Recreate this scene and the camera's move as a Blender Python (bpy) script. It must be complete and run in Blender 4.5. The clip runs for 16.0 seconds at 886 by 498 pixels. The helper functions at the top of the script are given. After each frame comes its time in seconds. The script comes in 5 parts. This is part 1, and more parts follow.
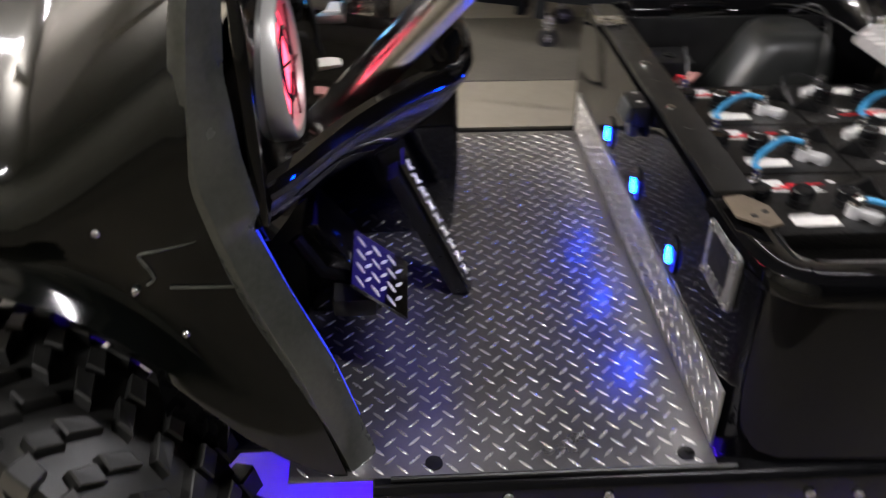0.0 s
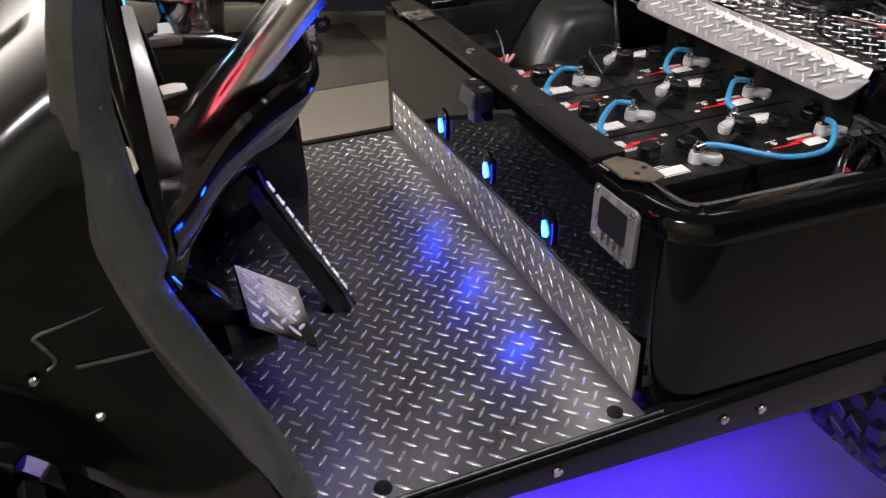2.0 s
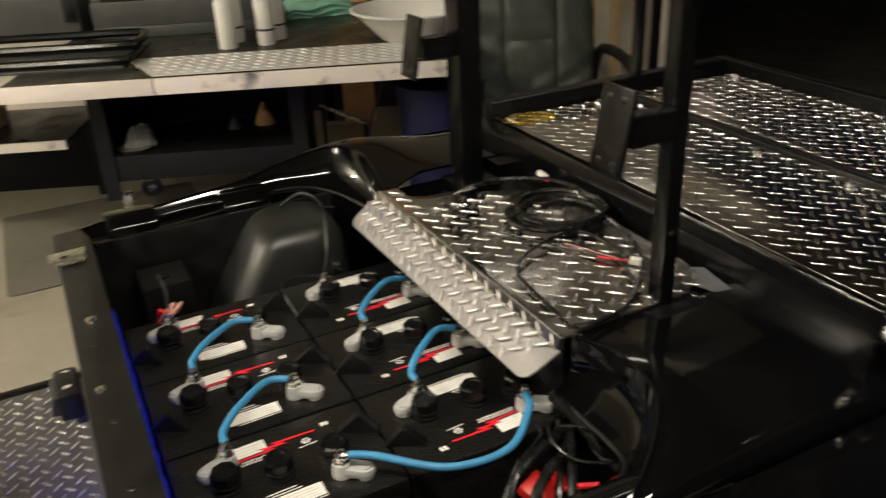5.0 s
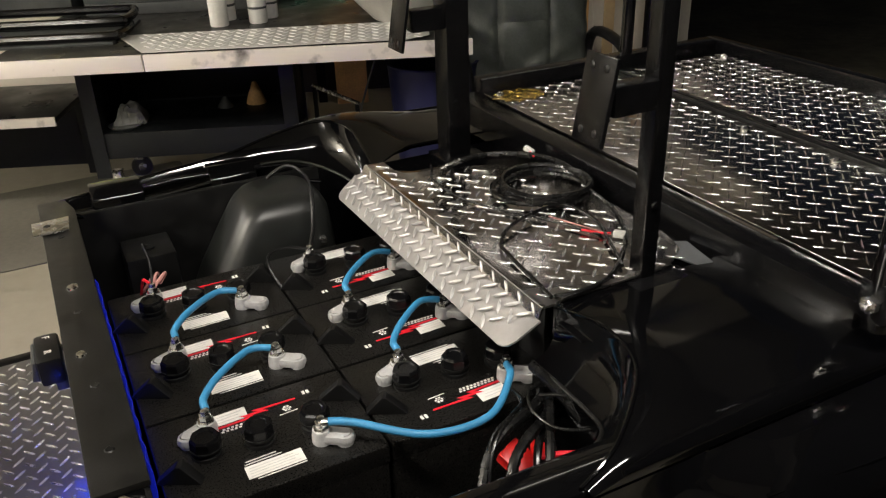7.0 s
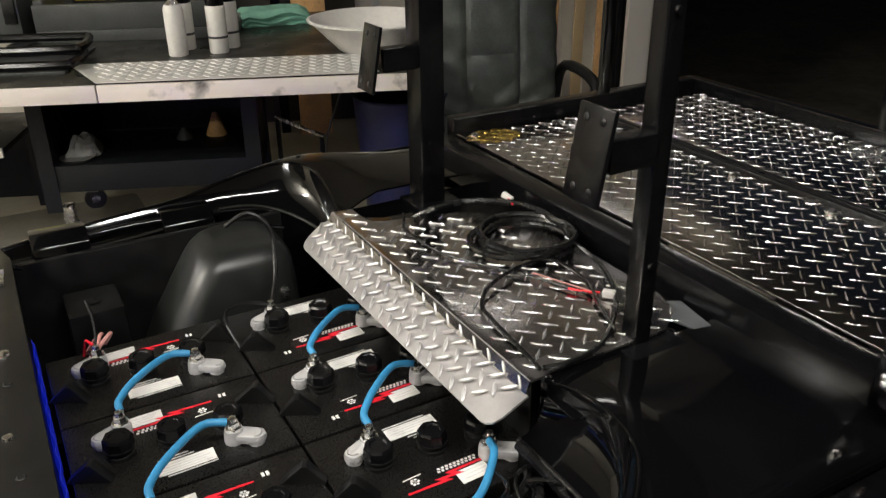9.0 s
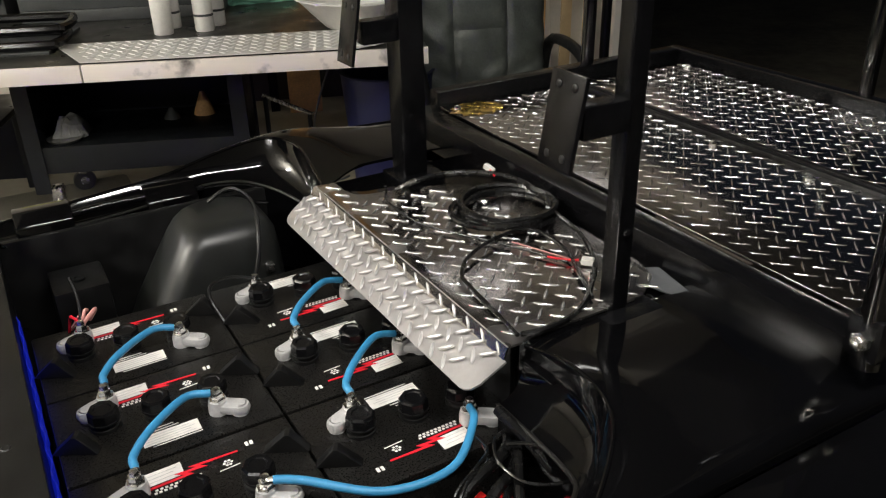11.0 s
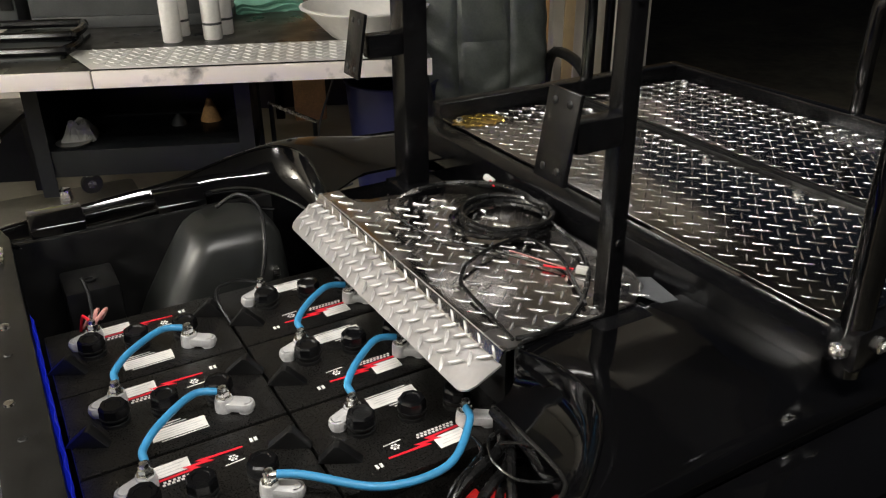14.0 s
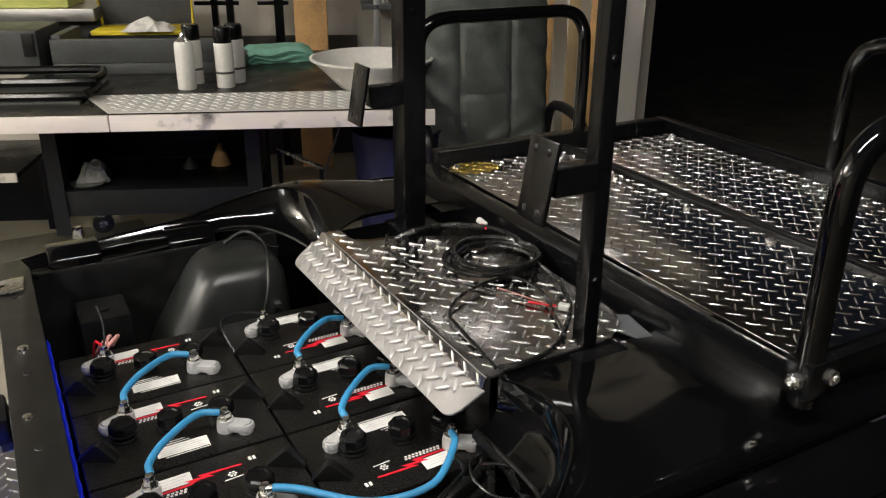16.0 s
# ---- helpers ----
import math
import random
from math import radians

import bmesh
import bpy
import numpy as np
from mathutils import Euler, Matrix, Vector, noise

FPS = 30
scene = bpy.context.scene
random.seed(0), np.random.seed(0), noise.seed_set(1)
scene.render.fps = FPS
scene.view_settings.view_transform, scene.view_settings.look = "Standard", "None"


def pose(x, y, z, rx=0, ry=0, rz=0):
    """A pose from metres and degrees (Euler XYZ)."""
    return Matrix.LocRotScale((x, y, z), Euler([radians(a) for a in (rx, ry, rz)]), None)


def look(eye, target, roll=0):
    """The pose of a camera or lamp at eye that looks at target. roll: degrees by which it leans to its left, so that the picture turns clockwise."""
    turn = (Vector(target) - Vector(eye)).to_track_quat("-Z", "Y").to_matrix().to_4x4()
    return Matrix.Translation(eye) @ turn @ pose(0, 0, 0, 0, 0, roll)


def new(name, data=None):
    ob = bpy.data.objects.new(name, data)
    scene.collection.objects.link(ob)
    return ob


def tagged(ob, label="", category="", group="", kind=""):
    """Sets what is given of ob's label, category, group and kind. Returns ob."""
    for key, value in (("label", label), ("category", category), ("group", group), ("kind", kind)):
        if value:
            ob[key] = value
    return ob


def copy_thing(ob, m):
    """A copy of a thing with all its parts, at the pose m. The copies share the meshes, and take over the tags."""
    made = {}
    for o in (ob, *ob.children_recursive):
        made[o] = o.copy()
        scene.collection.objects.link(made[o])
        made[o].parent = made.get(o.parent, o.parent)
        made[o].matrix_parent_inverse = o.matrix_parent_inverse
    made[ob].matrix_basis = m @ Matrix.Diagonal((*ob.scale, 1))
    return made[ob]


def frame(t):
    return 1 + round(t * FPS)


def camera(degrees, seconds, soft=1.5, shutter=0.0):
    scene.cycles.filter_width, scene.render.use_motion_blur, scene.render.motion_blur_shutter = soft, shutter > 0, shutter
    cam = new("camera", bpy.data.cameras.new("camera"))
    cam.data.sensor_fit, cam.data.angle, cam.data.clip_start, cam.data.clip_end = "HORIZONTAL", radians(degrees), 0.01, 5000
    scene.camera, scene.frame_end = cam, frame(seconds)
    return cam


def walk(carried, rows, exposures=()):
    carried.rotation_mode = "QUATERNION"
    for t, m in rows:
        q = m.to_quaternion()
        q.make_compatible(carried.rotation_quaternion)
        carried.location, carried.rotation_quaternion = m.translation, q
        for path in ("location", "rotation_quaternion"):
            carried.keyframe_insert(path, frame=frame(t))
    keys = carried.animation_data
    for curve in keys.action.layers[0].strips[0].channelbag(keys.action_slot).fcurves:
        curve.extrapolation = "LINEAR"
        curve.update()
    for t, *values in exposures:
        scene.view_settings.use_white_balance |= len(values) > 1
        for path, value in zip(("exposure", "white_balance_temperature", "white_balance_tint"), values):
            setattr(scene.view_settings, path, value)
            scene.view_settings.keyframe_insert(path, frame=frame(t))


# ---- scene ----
cam = camera(56.6, 16.0, soft=1.2, shutter=0.9)
PATH = [
    (0, (-0.434, -0.766, 1.484), (-0.339, 0.896, 0.376), 0.3),
    (0.5, (-0.569, -0.772, 1.503), (-0.158, 0.834, 0.384), -0.6),
    (1, (-0.631, -0.723, 1.47), (-0.042, 0.848, 0.38), 0.4),
    (1.5, (-0.624, -0.696, 1.451), (-0.01, 0.87, 0.369), -0.9),
    (2, (-0.606, -0.694, 1.453), (0.034, 0.859, 0.368), -0.6),
    (2.5, (-0.583, -0.689, 1.457), (0.013, 0.877, 0.365), -2.7),
    (3, (-0.521, -0.7, 1.458), (-0.02, 0.892, 0.356), -3.7),
    (3.5, (-0.436, -0.766, 1.496), (-0.024, 0.865, 0.412), -0.5),
    (3.8, (-0.346, -0.738, 1.489), (0.058, 1.009, 0.604), 1.9),
    (4, (-0.291, -0.665, 1.536), (0.142, 1.072, 0.645), 3.5),
    (4.2, (-0.198, -0.612, 1.554), (0.257, 1.122, 0.667), 2.9),
    (4.5, (-0.061, -0.546, 1.533), (0.532, 1.165, 0.684), -0.9),
    (5, (0.041, -0.502, 1.533), (0.826, 1.114, 0.654), -2.7),
    (5.2, (0.045, -0.503, 1.535), (0.857, 1.1, 0.656), -3.1),
    (7.3, (0.052, -0.519, 1.509), (0.843, 1.077, 0.601), -1.8),
    (7.5, (0.067, -0.481, 1.528), (0.878, 1.139, 0.68), -1.9),
    (8, (0.091, -0.435, 1.523), (0.927, 1.189, 0.709), -3.1),
    (8.5, (0.094, -0.418, 1.515), (0.972, 1.172, 0.679), -2.0),
    (9, (0.087, -0.408, 1.508), (0.97, 1.17, 0.655), -0.6),
    (9.5, (0.091, -0.416, 1.494), (0.968, 1.16, 0.63), -0.5),
    (10, (0.099, -0.423, 1.494), (0.977, 1.144, 0.616), -0.7),
    (12.5, (0.1, -0.438, 1.516), (0.978, 1.111, 0.606), -1.9),
    (13, (0.092, -0.441, 1.517), (0.976, 1.117, 0.628), -1.8),
    (13.5, (0.078, -0.447, 1.517), (0.961, 1.113, 0.63), -0.5),
    (14, (0.081, -0.468, 1.519), (0.964, 1.096, 0.638), -0.5),
    (14.5, (0.078, -0.489, 1.526), (0.962, 1.074, 0.645), -0.4),
    (15, (0.064, -0.535, 1.535), (0.948, 1.03, 0.658), 0.0),
    (15.5, (0.056, -0.556, 1.537), (0.952, 1.052, 0.755), 0.5),
    (16, (0.055, -0.556, 1.538), (0.952, 1.057, 0.767), 0.5),
]
EXPOSURES = [  # seconds, stops, kelvin, tint
    (0, 0.2, 5900, 19), (1.5, 0.15, 5900, 22), (2.5, 0.22, 6100, 22), (3.2, 0.3, 6700, 16), (3.6, 0.35, 7600, 9), (4.5, -0.05, 7900, 8), (5.0, 0.0, 7000, 10), (5.2, 0.05, 6900, 10),
    (7.3, 0.12, 6400, 13), (10.0, 0.18, 6150, 13), (12.5, 0.18, 6150, 13), (16.0, 0.2, 6200, 13),
]
walk(cam, [(t, look(eye, target, roll)) for t, eye, target, roll in PATH], EXPOSURES)

# ---- world and light ----
G = 0.10  # height of the garage floor
world = bpy.data.worlds.new("night")
world.use_nodes = True
scene.world = world
wn = world.node_tree
sky = wn.nodes.new("ShaderNodeTexSky")
sky.sky_type, sky.sun_disc = "NISHITA", False
sky.sun_elevation, sky.sun_rotation = radians(-4), radians(60)
wn.links.new(sky.outputs["Color"], wn.nodes["Background"].inputs["Color"])
wn.nodes["Background"].inputs["Strength"].default_value = 0.15

TURN = -22.0  # the garage stands turned against the cart
GAR = pose(0, 0, 0, 0, 0, TURN)


def lamp(name, m, sx, sy, watts, colour):
    d = bpy.data.lights.new(name, "AREA")
    d.shape, d.size, d.size_y, d.energy, d.color = "RECTANGLE", sx, sy, watts, colour
    ob = new(name, d)
    ob.matrix_basis = m
    return ob


WARM = (1.0, 0.955, 0.85)
FILL_LAMPS = [(-1.7, 0.25, 54), (0.54, -0.15, 33), (-3.55, 2.12, 70), (-4.2, 1.6, 36), (-1.9, -2.4, 60), (0.8, 3.25, 2.5)]  # added ceiling lamps, out of view, for glints and fill: place in the garage, watts
for gx, gy, watts in FILL_LAMPS:
    lamp("fill_lamp", GAR @ pose(gx, gy, 2.585 if gx > 0 and gy < 2 else 2.765, 0, -28 if gy == 0.25 else 0, 0), 1.15, 0.10, watts, WARM)
# Added lamp: brightens the ceiling that the cowl top reflects.
lamp("ceiling_fill_lamp", GAR @ pose(-2.6, -0.1, 2.33, 180, 0, 0), 1.1, 0.12, 190, WARM)
VIOLET = (0.055, 0.006, 1.0)
for x, y, sx, sy, watts in ((0.25, 0.14, 0.9, 0.02, 8.5), (-0.38, 0.55, 0.02, 0.8, 10.0), (0.30, 0.98, 0.9, 0.02, 8.0), (1.35, 0.30, 0.4, 0.02, 5.0), (-0.58, 0.10, 0.3, 0.02, 8.0)):
    lamp("underglow_lamp", pose(x, y, 0.43), sx, sy, watts, VIOLET)

# Added fill under the dash, tints the floor violet; no fixture there.
lamp("footwell_fill_lamp", pose(-0.44, 0.55, 0.853), 0.16, 0.85, 0.13, (0.11, 0.07, 1.0))


# ---- materials ----
def mat(name, colour, rough=0.5, metal=0.0, var=0.15, scale=18.0, fine=180.0, bump=0.0, rvar=0.1, spec=0.5, coat=0.0, emit=0.0, ecol=None, trans=0.0, stain=None, ends=(0.3, 0.7)):
    m = bpy.data.materials.new(name)
    m.use_nodes = True
    nt = m.node_tree
    b = nt.nodes["Principled BSDF"]
    b.inputs["Metallic"].default_value = metal
    b.inputs["Specular IOR Level"].default_value = spec
    b.inputs["Coat Weight"].default_value = coat
    b.inputs["Coat Roughness"].default_value = 0.04
    b.inputs["Transmission Weight"].default_value = trans
    co = nt.nodes.new("ShaderNodeTexCoord")
    n1, n2 = nt.nodes.new("ShaderNodeTexNoise"), nt.nodes.new("ShaderNodeTexNoise")
    for n, s, d in ((n1, scale, 5.0), (n2, fine, 3.0)):
        n.inputs["Scale"].default_value, n.inputs["Detail"].default_value = s, d
        nt.links.new(co.outputs["Object"], n.inputs["Vector"])
    mix = nt.nodes.new("ShaderNodeMath")
    mix.operation = "MULTIPLY_ADD"
    nt.links.new(n1.outputs["Fac"], mix.inputs[0])
    mix.inputs[1].default_value = 0.65
    half = nt.nodes.new("ShaderNodeMath")
    half.operation = "MULTIPLY"
    half.inputs[1].default_value = 0.35
    nt.links.new(n2.outputs["Fac"], half.inputs[0])
    nt.links.new(half.outputs[0], mix.inputs[2])
    ramp = nt.nodes.new("ShaderNodeMapRange")
    ramp.inputs["From Min"].default_value, ramp.inputs["From Max"].default_value = ends
    nt.links.new(mix.outputs[0], ramp.inputs["Value"])
    cm = nt.nodes.new("ShaderNodeMix")
    cm.data_type = "RGBA"
    dark = [c * (1 - var) for c in colour]
    light = [min(1.0, c * (1 + var)) for c in colour] if stain is None else list(stain)
    cm.inputs[6].default_value, cm.inputs[7].default_value = (*dark, 1), (*light, 1)
    nt.links.new(ramp.outputs["Result"], cm.inputs[0])
    nt.links.new(cm.outputs[2], b.inputs["Base Color"])
    rr = nt.nodes.new("ShaderNodeMapRange")
    rr.inputs["From Min"].default_value, rr.inputs["From Max"].default_value = 0.3, 0.7
    rr.inputs["To Min"].default_value, rr.inputs["To Max"].default_value = max(0.02, rough - rvar), min(1.0, rough + rvar)
    nt.links.new(n1.outputs["Fac"], rr.inputs["Value"])
    nt.links.new(rr.outputs["Result"], b.inputs["Roughness"])
    if bump:
        bp = nt.nodes.new("ShaderNodeBump")
        bp.inputs["Strength"].default_value, bp.inputs["Distance"].default_value = bump, 0.002
        nt.links.new(n2.outputs["Fac"], bp.inputs["Height"])
        nt.links.new(bp.outputs["Normal"], b.inputs["Normal"])
    if emit:
        b.inputs["Emission Color"].default_value = (*(ecol or colour), 1)
        b.inputs["Emission Strength"].default_value = emit
    return m


GLOSS = mat("black_gloss_body", (0.0022, 0.0022, 0.0025), 0.06, var=0.3, scale=6, rvar=0.03, spec=0.5)
DASH = mat("polished_black_dash", (0.004, 0.0035, 0.003), 0.07, var=0.3, scale=6, rvar=0.03, spec=0.9)
BOXBLACK = mat("black_gloss_box", (0.0022, 0.0022, 0.003), 0.06, var=0.3, scale=6, rvar=0.03, spec=0.27)
# Gloss black lightened by colour, for reflections on the cowl edge and ridges.
LITEDGE = mat("lightened_black_edge", (0.046, 0.048, 0.040), 0.20, var=0.25, scale=16, fine=120, rvar=0.08, spec=0.9)
SATIN = mat("black_powder_coat", (0.004, 0.004, 0.0045), 0.22, var=0.3, scale=60, fine=500, bump=0.02, rvar=0.03, spec=0.25)
RIM = mat("dull_black_rim", (0.011, 0.0105, 0.0095), 0.36, var=0.3, scale=20, fine=240, bump=0.05, rvar=0.08, spec=0.3)
PLASTIC = mat("black_plastic", (0.006, 0.006, 0.006), 0.38, var=0.35, scale=30, fine=600, bump=0.12, rvar=0.12, spec=0.35)
SHEEN = mat("shiny_black_conduit", (0.006, 0.006, 0.006), 0.26, var=0.3, scale=40, fine=400, rvar=0.06, spec=0.5)
SMOKY = mat("smoky_black_plastic", (0.013, 0.014, 0.013), 0.38, var=0.3, scale=12, fine=300, rvar=0.06)
CASE = mat("battery_case_plastic", (0.0085, 0.008, 0.0072), 0.32, var=0.3, scale=420, fine=1500, bump=0.12, rvar=0.12, stain=(0.11, 0.10, 0.09), spec=0.45, ends=(0.60, 0.74))
RUBBER = mat("tyre_rubber", (0.020, 0.020, 0.018), 0.42, var=0.3, scale=20, fine=260, bump=0.12, rvar=0.12)
ALU = mat("bright_aluminium", (0.60, 0.59, 0.58), 0.18, metal=1.0, var=0.06, scale=9, fine=140, bump=0.03, rvar=0.025)
# Worn plate; the dark reflection in its flats is put into the colour.
WORNALU = mat("worn_shaded_aluminium", (0.26, 0.253, 0.26), 0.33, metal=0.9, var=0.10, scale=9, fine=160, bump=0.05, rvar=0.06)
# Same plate's lugs, coloured brighter for their glints.
FLOORLUG = mat("worn_glint_lug_aluminium", (0.80, 0.79, 0.78), 0.27, metal=0.85, var=0.05, scale=30, fine=300, rvar=0.05)
LIDALU = mat("scuffed_bright_aluminium", (0.54, 0.515, 0.50), 0.22, metal=1.0, var=0.18, scale=16, fine=120, bump=0.03, rvar=0.11)
PULLGREY = mat("grey_pull_plastic", (0.13, 0.13, 0.128), 0.28, var=0.15, scale=30, fine=300, rvar=0.06)
LUG = mat("polished_lug_aluminium", (0.92, 0.91, 0.90), 0.19, metal=0.9, var=0.05, scale=30, fine=300, rvar=0.04)
BEDLUG = mat("tarnished_lug_aluminium", (0.60, 0.59, 0.58), 0.16, metal=1.0, var=0.08, scale=30, fine=300, rvar=0.04)
LUGDULL = mat("scuffed_lug_aluminium", (0.92, 0.91, 0.89), 0.35, metal=0.3, var=0.05, scale=30, fine=300, rvar=0.05)
LIPALU = mat("scuffed_lip_aluminium", (0.60, 0.585, 0.58), 0.38, metal=0.75, var=0.10, scale=14, fine=140, bump=0.03, rvar=0.06)
DULLALU = mat("dull_aluminium", (0.88, 0.87, 0.86), 0.34, metal=0.8, var=0.08, scale=9, fine=140, bump=0.03, rvar=0.05)
CLEAR = mat("clear_coated_black", (0.0020, 0.0024, 0.0020), 0.09, var=0.3, scale=5, rvar=0.04, spec=0.5)
BRUSHED = mat("satin_aluminium", (0.55, 0.55, 0.54), 0.38, metal=1.0, var=0.06, scale=30, fine=300, bump=0.03, rvar=0.06)
COLUMN = mat("bare_steel_tube", (0.86, 0.83, 0.78), 0.22, metal=1.0, var=0.05, scale=20, fine=300, rvar=0.05)
CHROME = mat("chrome", (0.80, 0.79, 0.77), 0.12, metal=1.0, var=0.03, scale=10, rvar=0.05)
STEEL = mat("zinc_steel", (0.72, 0.71, 0.69), 0.24, metal=1.0, var=0.15, scale=60, rvar=0.1)
LEAD = mat("cast_lead", (0.55, 0.545, 0.54), 0.42, metal=0.25, var=0.2, scale=70, fine=500, bump=0.2, rvar=0.1)
BLUE = mat("blue_cable_jacket", (0.04, 0.24, 0.46), 0.42, var=0.12, scale=40, rvar=0.06)
WHITE = mat("white_label", (0.78, 0.76, 0.72), 0.55, var=0.07, scale=60, rvar=0.1)
RED = mat("red_print", (0.72, 0.015, 0.03), 0.45, var=0.1, scale=60)
REDPLUG = mat("red_plug_plastic", (0.75, 0.02, 0.02), 0.4, var=0.1, scale=60)
CONCRETE = mat("garage_concrete", (0.26, 0.236, 0.178), 0.62, var=0.14, scale=1.6, fine=24, bump=0.1, rvar=0.12)
DIRT = mat("dirt_yard", (0.085, 0.075, 0.050), 0.9, var=0.7, scale=2.2, fine=14, bump=0.6)
BLOCK = mat("grey_reflected_wall", (0.28, 0.27, 0.21), 0.85, var=0.2, scale=3, fine=40, bump=0.3)
WALL = mat("painted_wall", (0.56, 0.52, 0.45), 0.7, var=0.12, scale=2.5, fine=60, bump=0.1)
CEIL = mat("ceiling_board", (0.50, 0.475, 0.41), 0.8, var=0.08, scale=2, fine=50)
# Dark tone for unseen ceiling and lintel that reflect black; also one board.
DARKCEIL = mat("dark_boards", (0.045, 0.040, 0.032), 0.75, var=0.2, scale=3, fine=50)
TRIMW = mat("white_trim_paint", (0.78, 0.74, 0.66), 0.5, var=0.06, scale=6)
WOOD = mat("rough_lumber", (0.66, 0.39, 0.16), 0.7, var=0.35, scale=7, fine=90, bump=0.3)
KICKALU = mat("tread_strip_aluminium", (0.52, 0.515, 0.50), 0.34, metal=0.85, var=0.12, scale=12, fine=140, bump=0.03, rvar=0.06)
# Pedal aluminium, its colour darkened for the dark dash it mirrors.
PEDALALU = mat("polished_pedal_darkened", (0.24, 0.235, 0.235), 0.12, metal=1.0, var=0.12, scale=12, fine=160, rvar=0.04)
LEDGE_GREY = mat("grey_enamel_ledge", (0.24, 0.24, 0.22), 0.45, var=0.25, scale=9, fine=80, bump=0.04)
# Darkened concrete tone for the painted floor shadow.
FLOORSHADE = mat("floor_shade_dark", (0.105, 0.096, 0.073), 0.75, var=0.25, scale=4, fine=60, bump=0.2)
MOUNT = mat("dull_zinc_plate", (0.24, 0.25, 0.26), 0.36, metal=0.7, var=0.15, scale=20, fine=200, rvar=0.06)
BENCHTOP = mat("worn_dark_benchtop", (0.016, 0.016, 0.014), 0.36, var=0.5, scale=7, fine=60, bump=0.1, rvar=0.15)
BENCHEDGE = mat("white_steel_edge", (0.05, 0.04, 0.034), 0.5, var=0.4, scale=6.5, fine=9, stain=(0.84, 0.78, 0.71), ends=(0.355, 0.455))
IRON = mat("dull_black_steel", (0.009, 0.010, 0.011), 0.5, var=0.3, scale=12, fine=120, bump=0.08, spec=0.2)
STRIPALU = mat("mill_finish_aluminium", (0.74, 0.73, 0.70), 0.40, metal=0.5, var=0.08, scale=9, fine=140, bump=0.03, rvar=0.05)
# Film is no lamp: the blue light falling on it is put in as emission.
FILM = mat("blue_film_self_lit", (0.01, 0.015, 0.25), 0.12, var=0.6, scale=60, fine=120, bump=1.0, emit=0.16, ecol=(0.02, 0.04, 1.0))
GREYSTEEL = mat("dark_grey_steel", (0.055, 0.058, 0.058), 0.45, var=0.25, scale=12, fine=120, bump=0.05)
LEATHER = mat("black_leather", (0.085, 0.094, 0.084), 0.40, var=0.3, scale=14, fine=120, bump=0.5, rvar=0.1)
TOWEL = mat("green_towel", (0.22, 0.47, 0.36), 0.95, var=0.2, scale=20, fine=300, bump=0.8)
YELLOW = mat("yellow_plastic", (0.80, 0.62, 0.02), 0.45, var=0.1, scale=10)
GREENY = mat("yellow_green_plastic", (0.55, 0.58, 0.16), 0.5, var=0.1, scale=10)
CARTON = mat("cardboard", (0.50, 0.37, 0.20), 0.8, var=0.15, scale=10)
REDCHEST = mat("red_enamel", (0.42, 0.012, 0.02), 0.35, var=0.12, scale=9)
TAN = mat("tarnished_bracket", (0.16, 0.13, 0.095), 0.40, metal=0.5, var=0.25, scale=30, fine=200)
RINGMETAL = mat("satin_grey_ring", (0.46, 0.455, 0.43), 0.38, metal=0.4, var=0.05, scale=30, fine=300, rvar=0.05)
STAIN = mat("dark_amber_varnish", (0.30, 0.20, 0.05), 0.28, metal=0.8, var=0.5, scale=50)
AMBER = mat("amber_stained_aluminium", (0.80, 0.56, 0.12), 0.25, metal=0.8, var=0.3, scale=60)
COPPER = mat("pink_wire", (0.55, 0.26, 0.23), 0.4, var=0.1, scale=40)
BLUELED = mat("blue_led_lens", (0.2, 0.5, 1.0), 0.3, emit=150.0, ecol=(0.008, 0.05, 1.0))
# Emission for blue light seen on edges that are no lamps.
BLUEGLOW = mat("blue_spill_emission", (0.05, 0.08, 0.8), 0.3, emit=0.8, ecol=(0.03, 0.05, 1.0))
REDLED = mat("red_led_lens", (0.9, 0.15, 0.08), 0.3, emit=5.0, ecol=(1.0, 0.05, 0.10))
CYANLED = mat("gauge_light", (0.5, 0.8, 1.0), 0.3, emit=6.0, ecol=(0.25, 0.65, 1.0))
CYANBAR = mat("cyan_indicator", (0.2, 0.6, 1.0), 0.3, emit=5.0, ecol=(0.02, 0.30, 1.0))
CHROMEBLK = mat("smoked_chrome", (0.30, 0.27, 0.24), 0.12, metal=0.9, var=0.2, scale=20, rvar=0.04)
BLUEBIN = mat("blue_plastic", (0.007, 0.009, 0.052), 0.5, var=0.1)


# ---- shape helpers ----
def link(name, me, material, parent, label="", kind="", smooth=True, m=None):
    me.materials.append(material)
    if smooth:
        me.polygons.foreach_set("use_smooth", [True] * len(me.polygons))
        me.set_sharp_from_angle(angle=radians(38))
    ob = new(name, me)
    if parent is not None:
        ob.parent = parent
        if parent.get("world_parts"):
            ob.matrix_parent_inverse = parent.matrix_basis.inverted()
    if m is not None:
        ob.matrix_basis = m
    return tagged(ob, label, kind=kind)


def part(name, bm, material, parent, label="", kind="", smooth=True, m=None):
    """One mesh object under a thing or a part."""
    me = bpy.data.meshes.new(name)
    bm.normal_update()
    bm.to_mesh(me)
    bm.free()
    return link(name, me, material, parent, label, kind, smooth, m)


def thing(name, label, category, m=None, group="", kind="", world_parts=False):
    ob = tagged(new(name), label, category, group, kind)
    ob.empty_display_size = 0.1
    if m is not None:
        ob.matrix_basis = m
    if world_parts:
        ob["world_parts"] = 1
    return ob


